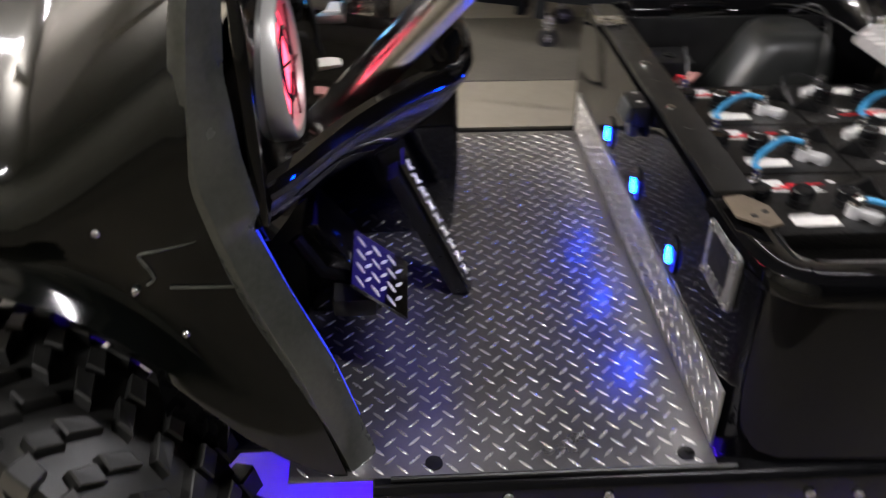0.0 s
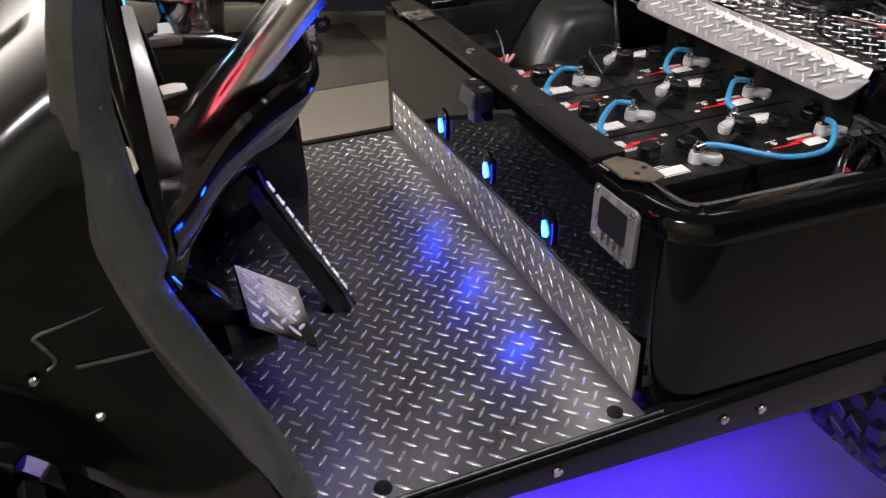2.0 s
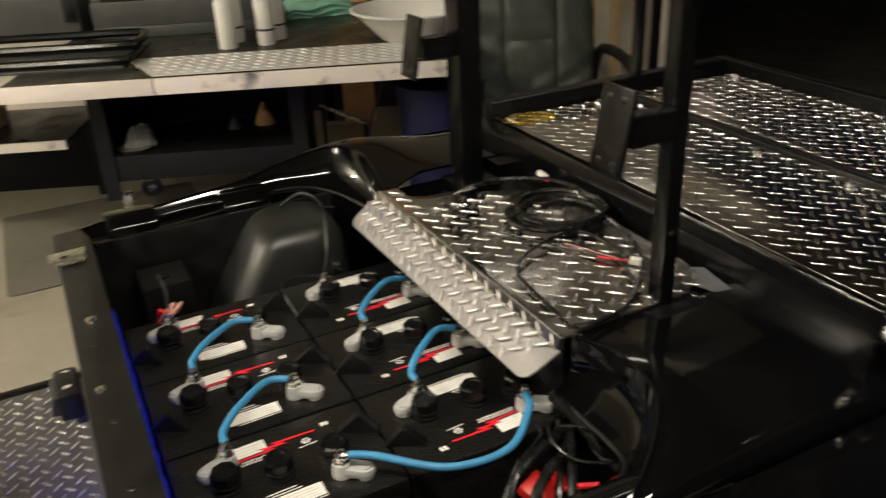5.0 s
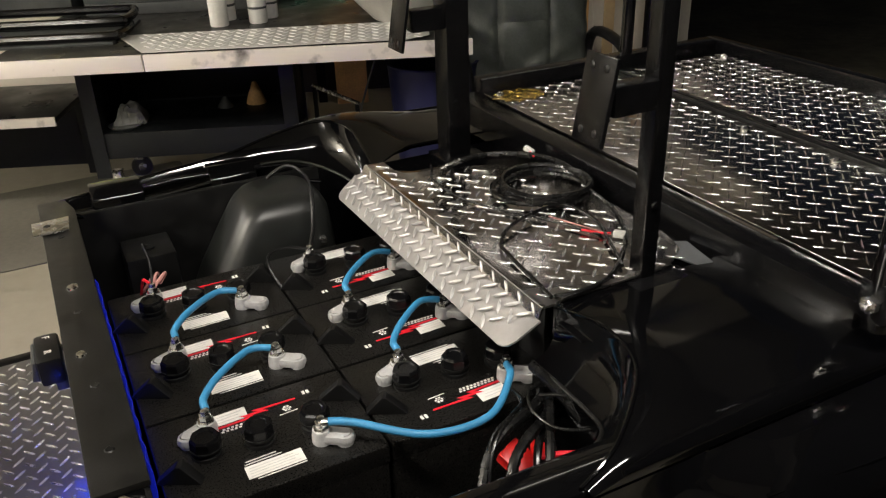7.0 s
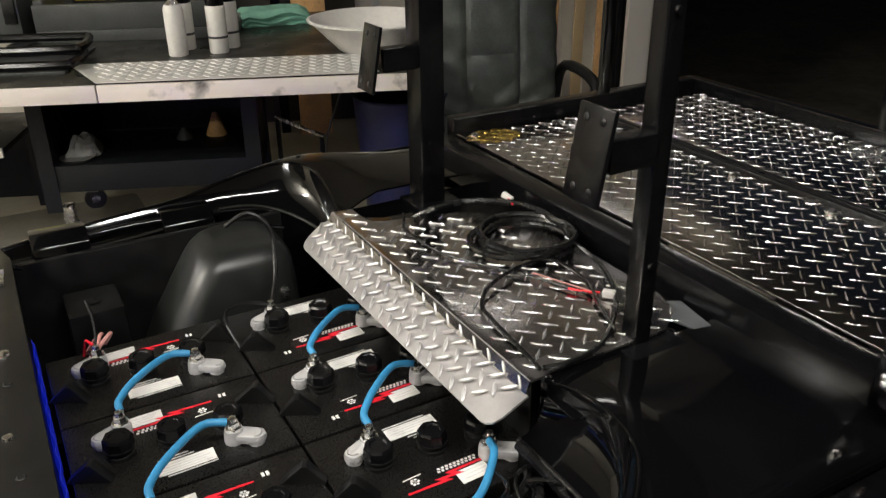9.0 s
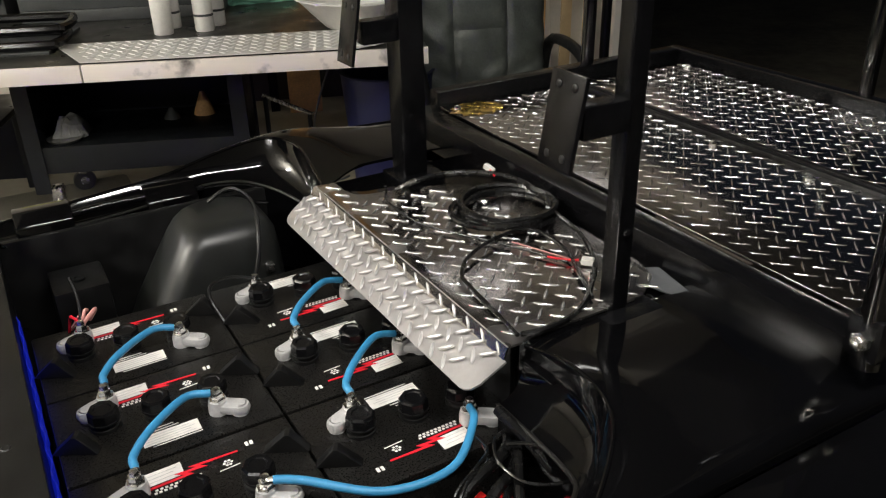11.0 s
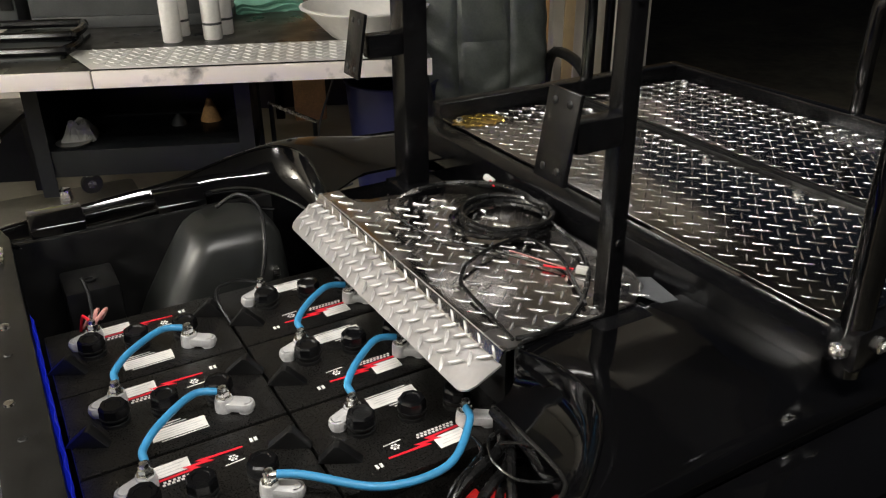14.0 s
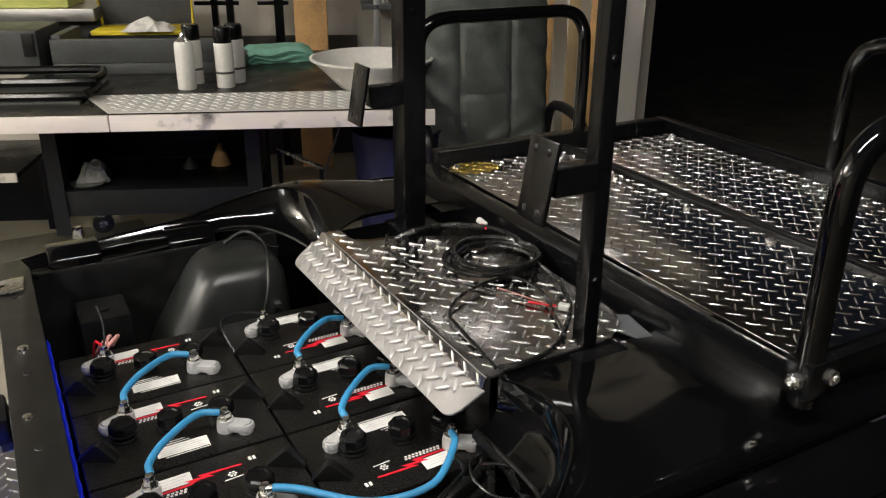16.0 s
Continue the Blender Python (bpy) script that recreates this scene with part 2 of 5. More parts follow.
def box(lo, hi, bev=0.004, seg=2, bm=None, m=None):
    out = bm or bmesh.new()
    b = bmesh.new()
    bmesh.ops.create_cube(b, size=1)
    for v in b.verts:
        v.co = [lo[i] + (v.co[i] + 0.5) * (hi[i] - lo[i]) for i in range(3)]
    if bev:
        bmesh.ops.bevel(b, geom=b.edges[:], offset=bev, segments=seg, profile=0.6, affect="EDGES")
    if m is not None:
        b.transform(m)
    me = bpy.data.meshes.new("t")
    b.to_mesh(me)
    b.free()
    out.from_mesh(me)
    bpy.data.meshes.remove(me)
    return out


def add_faces(bm, pts, faces):
    vs = [bm.verts.new(p) for p in pts]
    for f in faces:
        bm.faces.new([vs[i] for i in f])
    return bm


def glide(pts, steps=6, closed=False):
    """Points on a smooth line through pts."""
    p = [Vector(q) for q in pts]
    n, out = len(p), []
    for i in range(n if closed else n - 1):
        a, b, c, d = (p[(i - 1) % n], p[i], p[(i + 1) % n], p[(i + 2) % n]) if closed else (p[max(i - 1, 0)], p[i], p[i + 1], p[min(i + 2, n - 1)])
        for s in range(steps):
            t = s / steps
            out.append(0.5 * ((2 * b) + (c - a) * t + (2 * a - 5 * b + 4 * c - d) * t * t + (3 * b - a - 3 * c + d) * t ** 3))
    if not closed:
        out.append(p[-1])
    return out


def tube(pts, r, n=10, bm=None, closed=False, smooth=0, ridges=0.0):
    """A round rod along pts. ridges: corrugation."""
    bm = bm or bmesh.new()
    p = glide(pts, smooth, closed) if smooth else [Vector(q) for q in pts]
    if ridges:
        q = []
        for a, b in zip(p, p[1:]):
            k = max(1, round((b - a).length / 0.004))
            q += [a.lerp(b, i / k) for i in range(k)]
        p = q + [p[-1]]
    rings, up = [], None
    for i, c in enumerate(p):
        d = (p[(i + 1) % len(p)] - p[i - 1]) if closed else (p[min(i + 1, len(p) - 1)] - p[max(i - 1, 0)])
        d = d.normalized() if d.length > 1e-9 else Vector((0, 0, 1))
        if up is None:
            up = d.orthogonal().normalized()
        up = (up - d * up.dot(d)).normalized()
        side = d.cross(up)
        rr = (r[i] if isinstance(r, (list, tuple)) else r) * (1 + (ridges if i % 2 else 0))
        rings.append([bm.verts.new(c + (up * math.cos(2 * math.pi * k / n) + side * math.sin(2 * math.pi * k / n)) * rr) for k in range(n)])
    for a, b in zip(rings, rings[1:] + ([rings[0]] if closed else [])):
        for k in range(n):
            bm.faces.new((a[k], a[(k + 1) % n], b[(k + 1) % n], b[k]))
    if not closed:
        bm.faces.new(rings[0][::-1])
        bm.faces.new(rings[-1])
    return bm


def lathe(profile, n=24, m=None, bm=None):
    """Turned round z: profile of (radius, z), from below to above along the outside."""
    bm = bm or bmesh.new()
    rings = []
    for r, z in profile:
        if r < 1e-6:
            rings.append([bm.verts.new((m or Matrix()) @ Vector((0, 0, z)))])
        else:
            rings.append([bm.verts.new((m or Matrix()) @ Vector((r * math.cos(2 * math.pi * k / n), r * math.sin(2 * math.pi * k / n), z))) for k in range(n)])
    for a, b in zip(rings, rings[1:]):
        for k in range(n):
            q = [a[k % len(a)], a[(k + 1) % len(a)], b[(k + 1) % len(b)], b[k % len(b)]]
            q = [v for i, v in enumerate(q) if v not in q[:i]]
            if len(q) > 2:
                bm.faces.new(q)
    return bm


def prism(outline, axis, a, b, bev=0.0, bm=None):
    """An outline in the two other axes (in order), pulled along axis from a to b."""
    out = bm or bmesh.new()
    q = bmesh.new()

    def put(u, v, w):
        return {"x": (w, u, v), "y": (u, w, v), "z": (u, v, w)}[axis]

    lo = [q.verts.new(put(u, v, a)) for u, v in outline]
    hi = [q.verts.new(put(u, v, b)) for u, v in outline]
    q.faces.new(lo)
    q.faces.new(hi[::-1])
    for i in range(len(lo)):
        j = (i + 1) % len(lo)
        q.faces.new((lo[j], lo[i], hi[i], hi[j]))
    bmesh.ops.recalc_face_normals(q, faces=q.faces[:])
    if bev:
        bmesh.ops.bevel(q, geom=q.edges[:], offset=bev, segments=2, profile=0.6, affect="EDGES")
    me = bpy.data.meshes.new("t")
    q.to_mesh(me)
    q.free()
    out.from_mesh(me)
    bpy.data.meshes.remove(me)
    return out


def sheet(rows, thick=0.004, bm=None):
    """A skin through rows of points, with thickness."""
    bm = bm or bmesh.new()
    vs = [[bm.verts.new(p) for p in row] for row in rows]
    fs = [bm.faces.new((a[i], a[i + 1], b[i + 1], b[i])) for a, b in zip(vs, vs[1:]) for i in range(len(a) - 1)]
    if thick:
        bmesh.ops.recalc_face_normals(bm, faces=fs)
        bm.normal_update()
        flip = vs[0][1] in list(fs[0].verts) and fs[0].verts[(list(fs[0].verts).index(vs[0][0]) + 1) % 4] != vs[0][1]
        ins = [[bm.verts.new(v.co - v.normal * thick) for v in row] for row in vs]

        def quad(a, b, c, d):
            bm.faces.new((d, c, b, a) if flip else (a, b, c, d))

        for a, b in zip(ins, ins[1:]):
            for i in range(len(a) - 1):
                quad(a[i], b[i], b[i + 1], a[i + 1])
        n, m = len(vs) - 1, len(vs[0]) - 1
        for i in range(m):
            quad(vs[0][i + 1], vs[0][i], ins[0][i], ins[0][i + 1])
            quad(vs[n][i], vs[n][i + 1], ins[n][i + 1], ins[n][i])
        for k in range(n):
            quad(vs[k][0], vs[k + 1][0], ins[k + 1][0], ins[k][0])
            quad(vs[k + 1][m], vs[k][m], ins[k][m], ins[k + 1][m])
    return bm


def rounded(x0, y0, x1, y1, r, n=5):
    """An outline with rounded corners."""
    out = []
    for cx, cy, a in ((x1 - r, y0 + r, -90), (x1 - r, y1 - r, 0), (x0 + r, y1 - r, 90), (x0 + r, y0 + r, 180)):
        out += [(cx + r * math.cos(radians(a + 90 * k / n)), cy + r * math.sin(radians(a + 90 * k / n))) for k in range(n + 1)]
    return out


def lugs(w, h, m, pitch=0.0232, size=(0.0112, 0.0032, 0.0017), keep=None, seed=1, rowwise=False, turn=0, weave=0.0):
    """Raised tread lugs over a plate of w by h, crosswise in turn, as verts and faces."""
    L, W, H = size
    ring = [(L, 0), (L * 0.6, W * 0.75), (0, W), (-L * 0.6, W * 0.75), (-L, 0), (-L * 0.6, -W * 0.75), (0, -W), (L * 0.6, -W * 0.75)]
    base = [(x, y, -0.0004) for x, y in ring] + [(x * 0.93, y * 0.80, H * 0.55) for x, y in ring] + [(x * 0.74, y * 0.36, H) for x, y in ring]
    fac = [(i, (i + 1) % 8, 8 + (i + 1) % 8, 8 + i) for i in range(8)] + [(8 + i, 8 + (i + 1) % 8, 16 + (i + 1) % 8, 16 + i) for i in range(8)] + [tuple(range(16, 24))]
    base = np.array(base)
    verts, faces, k = [], [], 0
    rng = random.Random(seed)
    step = weave / 2 or pitch
    for i in range(int(w / step) + 1 if weave else int(w / step)):
        for j in range(int(h / step) + 1 if weave else int(h / step)):
            x, y = ((i, j) if weave else (i + 0.5, j + 0.5))
            x, y = x * step, y * step
            if weave and ((i + j) % 2 or min(x, y) < 0.23 * weave or x > w - 0.23 * weave or y > h - 0.23 * weave):
                continue  # woven: each lug points at the middle of the next
            if keep and not keep(x, y):
                continue
            a = radians(turn + (45 if (i + 1 if weave else i if rowwise else i + j) % 2 else -45))
            c, s = math.cos(a), math.sin(a)
            p = base * (1, 1, rng.uniform(0.85, 1.1))
            q = np.stack([p[:, 0] * c - p[:, 1] * s + x, p[:, 0] * s + p[:, 1] * c + y, p[:, 2]], 1)
            verts += [m @ Vector(v) for v in q]
            faces += [tuple(k + a2 for a2 in f) for f in fac]
            k += 24
    return verts, faces


def tread(parent, w, h, m, material=None, **kw):
    me = bpy.data.meshes.new("tread_relief")
    me.from_pydata(*(lambda vf: (vf[0], [], vf[1]))(lugs(w, h, m, **kw)))
    return link("tread_relief", me, material or LUG, parent, "raised bright tread lugs", "stuff")


def letters(text, size):
    """Raised writing in the built-in font, centred, as a bmesh."""
    cu = bpy.data.curves.new("letters", "FONT")
    cu.body, cu.size, cu.extrude, cu.align_x, cu.align_y = text, size, 0.0003, "CENTER", "CENTER"
    ob = bpy.data.objects.new("letters", cu)
    me = ob.to_mesh()
    bm = bmesh.new()
    bm.from_mesh(me)
    ob.to_mesh_clear()
    bpy.data.objects.remove(ob)
    bpy.data.curves.remove(cu)
    return bm


# ---- the setting ----
def slab(name, lo, hi, material, label, category, m=GAR, bev=0.0):
    ob = part(name, box(lo, hi, bev), material, None, label, "structure", smooth=False, m=m)
    return tagged(ob, category=category)


EAST, NORTH, SOUTH, WEST, TOP = 1.80, 4.60, -3.4, -5.0, 2.85
# Slab cut short on the unseen south side, so the cowl reflects dark ground.
slab("floor", (WEST - 0.1, -0.98, G - 0.12), (EAST + 0.35, NORTH + 0.1, G), CONCRETE, "worn pale concrete garage floor slab", "floor")
slab("ground", (-400, -400, -0.30), (400, 400, G - 0.05), DIRT, "dark dirt yard outside the open garage at night", "ground", m=Matrix())
slab("wall_north", (WEST, NORTH, G), (EAST + 0.12, NORTH + 0.12, TOP), WALL, "beige painted garage back wall", "wall")
slab("wall_west", (WEST - 0.12, SOUTH, G), (WEST, NORTH + 0.12, TOP), WALL, "beige painted garage side wall", "wall")
# Added wall, never in view; its tone feeds the upper cowl's reflection.
slab("wall_south", (WEST, SOUTH - 0.12, G), (EAST + 0.12, SOUTH, TOP), BLOCK, "unseen grey wall behind the walk, toned for the cowl's reflection", "wall")
slab("wall_east_stub", (EAST, 3.85, G), (EAST + 0.12, NORTH, TOP), WALL, "short wall beside the open garage door", "wall")
# Out of view: header white and lintel dark, to shape the fender's reflection.
slab("wall_east_header", (EAST, 2.62, 2.35), (EAST + 0.12, 3.85, TOP), TRIMW, "unseen wall above the open garage door, white for the fender's reflection", "wall")
slab("wall_east_lintel", (EAST, SOUTH, 2.35), (EAST + 0.12, 2.62, TOP), DARKCEIL, "unseen wall above the open garage door, darkened for reflections", "wall")
# Ceiling out of view, split pale and dark to shape reflections in gloss and plate.
slab("ceiling_west", (WEST - 0.1, SOUTH - 0.1, TOP), (-0.6, NORTH + 0.1, TOP + 0.1), CEIL, "unseen pale garage ceiling for the cowl's reflections", "ceiling")
slab("ceiling_north", (-0.6, 2.6, TOP), (EAST + 0.12, NORTH + 0.1, TOP + 0.1), CEIL, "unseen pale ceiling over the bench, kept light for the lid's reflections", "ceiling")
slab("ceiling_south", (-0.6, SOUTH - 0.1, TOP), (EAST + 0.12, -1.1, TOP + 0.1), CEIL, "unseen pale ceiling on the far side, kept light for the dash's reflections", "ceiling")
slab("ceiling_dark_panel", (-0.6, -1.1, 2.67), (EAST, 2.6, TOP + 0.1), DARKCEIL, "unseen dark ceiling panel added to blacken reflections", "ceiling")
slab("door_jamb", (EAST - 0.11, 3.70, G), (EAST + 0.012, 3.845, 2.345), TRIMW, "white painted garage door jamb", "door frame", bev=0.004)
# Housings for the added lamps, none of them in view.
for i, (gx, gy, watts) in enumerate(FILL_LAMPS):
    fx = thing("unseen_ceiling_light", "unseen twin tube light added under the ceiling", "ceiling light", GAR @ pose(gx, gy, 2.595 if gx > 0 and gy < 2 else 2.775), "ceiling lights")
    part("housing", box((-0.62, -0.075, 0.0), (0.62, 0.075, 0.075), 0.01), TRIMW, fx)
    part("end_cap", box((-0.63, -0.08, -0.02), (-0.60, 0.08, 0.07), 0.004), TRIMW, fx)
    part("end_cap", box((0.60, -0.08, -0.02), (0.63, 0.08, 0.07), 0.004), TRIMW, fx)

# Housing for the added ceiling fill, out of view.
up = thing("unseen_uplight", "unseen uplighter added to brighten the ceiling for reflections", "ceiling light", GAR @ pose(-2.6, -0.1, 2.25))
part("housing", box((-0.62, -0.09, 0.0), (0.62, 0.09, 0.06), 0.01), TRIMW, up)
for x in (-0.5, 0.5):
    part("rod", tube([(x, 0.085, 0.03), (x, 0.085, 0.60)], 0.005, 8), STEEL, up)

# ---- the golf cart ----
cart = thing("golf_cart", "black lifted golf cart under construction, seats off and battery bay open", "golf cart", pose(0.3, 0.55, G), world_parts=True)

# floor and sill
FZ = 0.60
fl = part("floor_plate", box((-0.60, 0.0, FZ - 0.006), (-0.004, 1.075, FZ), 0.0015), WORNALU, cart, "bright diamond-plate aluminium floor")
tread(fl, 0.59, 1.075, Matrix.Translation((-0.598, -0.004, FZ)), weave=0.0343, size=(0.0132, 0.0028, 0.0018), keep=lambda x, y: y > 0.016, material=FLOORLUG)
part("toe_board", box((-0.74, 0.06, FZ - 0.006), (-0.60, 1.06, FZ), 0.0015), PLASTIC, cart)
kp = part("kick_plate", prism([(0.036, FZ + 0.0), (1.075, FZ), (1.075, FZ + 0.10), (0.040, FZ + 0.10)], "x", -0.005, 0.0, 0.0012), KICKALU, cart, "diamond-plate strip along the foot of the seat box")
tread(kp, 1.03, 0.094, Matrix.Translation((-0.005, 1.073, FZ + 0.003)) @ Matrix(((0, 0, -1, 0), (-1, 0, 0, 0), (0, 1, 0, 0), (0, 0, 0, 1))), weave=0.0334, size=(0.0128, 0.0026, 0.0015), material=FLOORLUG)
for y in (0.09, 0.55, 1.02):
    part("rivet", lathe([(0.0045, 0), (0.004, 0.0015), (0.0, 0.0025)], 10, pose(-0.008, y, FZ + 0.012, 0, -90, 0)), STEEL, cart)
sill = prism([(-0.020, 0.50), (0.03, 0.50), (0.03, 0.585), (0.012, 0.598), (-0.012, 0.598), (-0.020, 0.588)], "x", -0.485, 0.62, 0.003)
for v in sill.verts:
    if v.co.z < 0.53:  # the lower edge rises towards the front
        v.co.z += 0.032 - 0.072 * v.co.x
part("sill", sill, SATIN, cart, "black steel side sill below the floor")
part("sill", prism([(1.135, 0.50), (1.07, 0.50), (1.07, 0.585), (1.088, 0.598), (1.11, 0.598), (1.112, 0.575), (1.135, 0.565)], "x", -0.56, 0.62, 0.004), SATIN, cart)
part("sill_trim", tube([(-0.46, -0.006, 0.603), (-0.2, -0.006, 0.604), (0.02, -0.006, 0.603)], 0.004, 8), PLASTIC, cart)
for x in (-0.40, -0.043):
    part("floor_hole_plug", lathe([(0.013, 0), (0.012, 0.003), (0.004, 0.002), (0, 0.0015)], 16, pose(x, 0.022, FZ)), PLASTIC, cart)
for x, z in ((0.128, 0.578), (0.20, 0.572), (-0.30, 0.594), (-0.16, 0.590)):
    part("sill_screw", lathe([(0.008, 0), (0.0075, 0.003), (0.003, 0.005), (0, 0.005)], 12, pose(x, -0.021, z - 0.02, 90, 0, 0)), STEEL, cart)
part("underbody", box((-0.55, 0.20, 0.46), (1.55, 1.0, 0.55), 0.01), PLASTIC, cart)


# seat box
BOX_OUT = [(0.0, 1.115), (0.0, 0.9), (0.0, 0.5), (0.0, 0.2), (0.0, 0.075), (0.008, 0.045), (0.025, 0.022), (0.05, 0.008), (0.08, 0.0), (0.2, -0.004), (0.4, -0.008), (0.62, -0.012)]
rows = [[(x, y, z) for x, y in BOX_OUT] for z in (0.585, 0.75, 0.88)]
rows.append([(x + 0.001, y + 0.001, 0.893) for x, y in BOX_OUT])
part("seat_box_wall", sheet(rows, 0.012), BOXBLACK, cart, "gloss black seat box front and side")
part("front_rim", prism([(0.002, 0.215), (0.062, 0.215), (0.062, 1.02), (0.05, 1.075), (0.002, 1.075)], "z", 0.905, 0.915, 0.003), RIM, cart, "flat dull black rim on the seat box front")
def ledge(outline):
    """A flat rim following an outline, rounded outside and dropping inside."""
    rows = [[] for _ in range(7)]
    for k, (x, y) in enumerate(outline):
        a, b = Vector(outline[max(k - 1, 0)]), Vector(outline[min(k + 1, len(outline) - 1)])
        d = (b - a).normalized()
        n = Vector((-d.y, d.x))
        for r, (off, z) in enumerate(((-0.006, 0.875), (-0.007, 0.897), (-0.002, 0.905), (0.008, 0.9075), (0.052, 0.9065), (0.060, 0.900), (0.061, 0.80))):
            rows[r].append((x + n.x * off, y + n.y * off, z))
    return rows


LEDGE = [(p.x, p.y) for p in glide([(0.0, 0.215, 0), (0.0, 0.13, 0), (0.004, 0.08, 0), (0.016, 0.042, 0), (0.040, 0.016, 0), (0.075, 0.003, 0), (0.20, -0.003, 0), (0.40, -0.008, 0), (0.56, -0.012, 0)], 4)]
part("side_rim", sheet(ledge(LEDGE), 0.003), GLOSS, cart, "rounded gloss black ledge of the battery bay")
part("box_front_inner", box((0.052, 0.05, 0.50), (0.060, 1.06, 0.905), 0.002), PLASTIC, cart)
part("box_far_wall", box((0.02, 1.045, 0.50), (0.62, 1.06, 0.89), 0.004), PLASTIC, cart)
part("box_near_wall", box((0.06, 0.045, 0.50), (0.60, 0.055, 0.88), 0.003), PLASTIC, cart)
part("bay_floor", box((0.05, 0.05, 0.50), (0.95, 1.06, 0.515), 0.0), PLASTIC, cart)
part("bay_back_wall", box((0.61, 0.30, 0.50), (0.62, 0.86, 0.92), 0.002), PLASTIC, cart)
for x0, x1, z0, z1 in ((0.095, 0.19, 0.876, 0.922), (0.318, 0.412, 0.872, 0.918)):
    hb = part("hinge_block", prism([(1.050, z0), (1.085, z0 - 0.004), (1.118, z1), (1.085, z1 + 0.002), (1.058, z1 - 0.016)], "x", x0, x1, 0.004), GLOSS, cart, "black seat hinge block on the rim")
    part("hinge_pin", tube([(x1, 1.068, z1 - 0.012), (x1 + 0.012, 1.070, z1 - 0.012)], 0.006, 10), SATIN, hb)
part("hinge_rail", tube([(0.19, 1.078, 0.905), (0.25, 1.08, 0.908), (0.318, 1.082, 0.906)], 0.0065, 10, smooth=5), GLOSS, cart)
for p in ((0.03, 0.90), (0.03, 0.62), (0.03, 0.42), (0.03, 0.285)):
    part("rim_hole", lathe([(0.006, 0.0), (0.0045, 0.001), (0.0, 0.0006)], 10, pose(*p, 0.915)), PLASTIC, cart)
part("rim_screw", lathe([(0.009, 0), (0.008, 0.003), (0.003, 0.005), (0, 0.005)], 12, pose(0.03, 0.70, 0.915)), STEEL, cart)
part("rim_screw", lathe([(0.007, 0), (0.006, 0.003), (0, 0.004)], 12, pose(0.022, 0.50, 0.915)), STEEL, cart)
lt = part("seat_latch", prism([(-0.012, 0.915), (0.045, 0.915), (0.05, 0.975), (-0.012, 0.97)], "z", 0.917, 0.921, 0.0015), STEEL, cart, "small zinc seat latch plate")
part("latch_hole", lathe([(0.006, 0), (0.004, 0.001), (0, 0.0005)], 10, pose(0.012, 0.945, 0.921)), PLASTIC, lt)
# Crumpled film; its blue glow comes from the material, in place of the lights' spill.
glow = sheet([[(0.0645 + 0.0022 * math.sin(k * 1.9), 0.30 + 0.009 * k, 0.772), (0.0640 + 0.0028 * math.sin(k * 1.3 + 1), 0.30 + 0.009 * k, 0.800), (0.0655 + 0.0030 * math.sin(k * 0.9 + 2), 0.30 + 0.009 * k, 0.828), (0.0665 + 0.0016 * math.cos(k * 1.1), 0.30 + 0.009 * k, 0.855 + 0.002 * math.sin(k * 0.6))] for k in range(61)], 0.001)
part("light_film", glow, FILM, cart, "crumpled blue film behind the courtesy lights, their light set as emission")
part("corner_bracket", prism([(0.006, 0.140), (0.040, 0.112), (0.062, 0.120), (0.060, 0.165), (0.034, 0.198), (0.006, 0.192)], "z", 0.9155, 0.92, 0.0015), TAN, cart, "tarnished metal corner bracket on the box rim")

for x, y in ((0.030, 0.140), (0.048, 0.150)):
    part("bracket_hole", lathe([(0.005, 0.0), (0.004, 0.001), (0.0, 0.0006)], 10, pose(x, y, 0.92)), PLASTIC, cart)

# lights, recessed pull and switch on the seat box front
for y, z in ((0.765, 0.742), (0.545, 0.742), (0.315, 0.742)):
    led = part("courtesy_light", prism([(p[0] + y, p[1] + z) for p in rounded(-0.024, -0.034, 0.020, 0.034, 0.018)], "x", -0.004, 0.0, 0.0015), GLOSS, cart, "small oval courtesy light with blue glow")
    part("lens", prism([(y + 0.010, z + 0.010), (y + 0.001, z + 0.002), (y - 0.004, z - 0.008), (y - 0.003, z - 0.016), (y + 0.005, z - 0.020), (y + 0.011, z - 0.014), (y + 0.012, z - 0.002)], "x", -0.008, -0.003, 0.001), BLUELED, led, "lit blue lens")
    part("edge_light", tube([(-0.005, y - 0.018, z + 0.018), (-0.006, y - 0.022, z), (-0.005, y - 0.018, z - 0.022)], 0.0012, 6, smooth=3), BLUEGLOW, led)
cup = part("recessed_pull", prism([(0.130 + p[0], 0.850 + p[1]) for p in rounded(-0.054, -0.047, 0.054, 0.047, 0.012)], "x", -0.009, 0.0, 0.004), PULLGREY, cart, "grey recessed pull with ribbed pocket")
part("pocket", prism([(0.130 + p[0], 0.857 + p[1]) for p in rounded(-0.034, -0.026, 0.034, 0.026, 0.006)], "x", -0.0105, -0.0095, 0.0), PLASTIC, cup)
for k in range(4):
    part("rib", box((-0.013, 0.103 + 0.015 * k, 0.815), (-0.010, 0.109 + 0.015 * k, 0.832), 0.001), PULLGREY, cup)
for y, z in ((0.086, 0.888), (0.174, 0.888), (0.086, 0.812), (0.174, 0.812)):
    part("screw", lathe([(0.006, 0), (0.005, 0.003), (0, 0.003)], 10, pose(-0.009, y, z, 0, -90, 0)), STEEL, cup)
sw = part("direction_switch", box((-0.034, 0.525, 0.865), (-0.002, 0.600, 0.905), 0.006), PLASTIC, cart, "black rocker switch on the seat box")
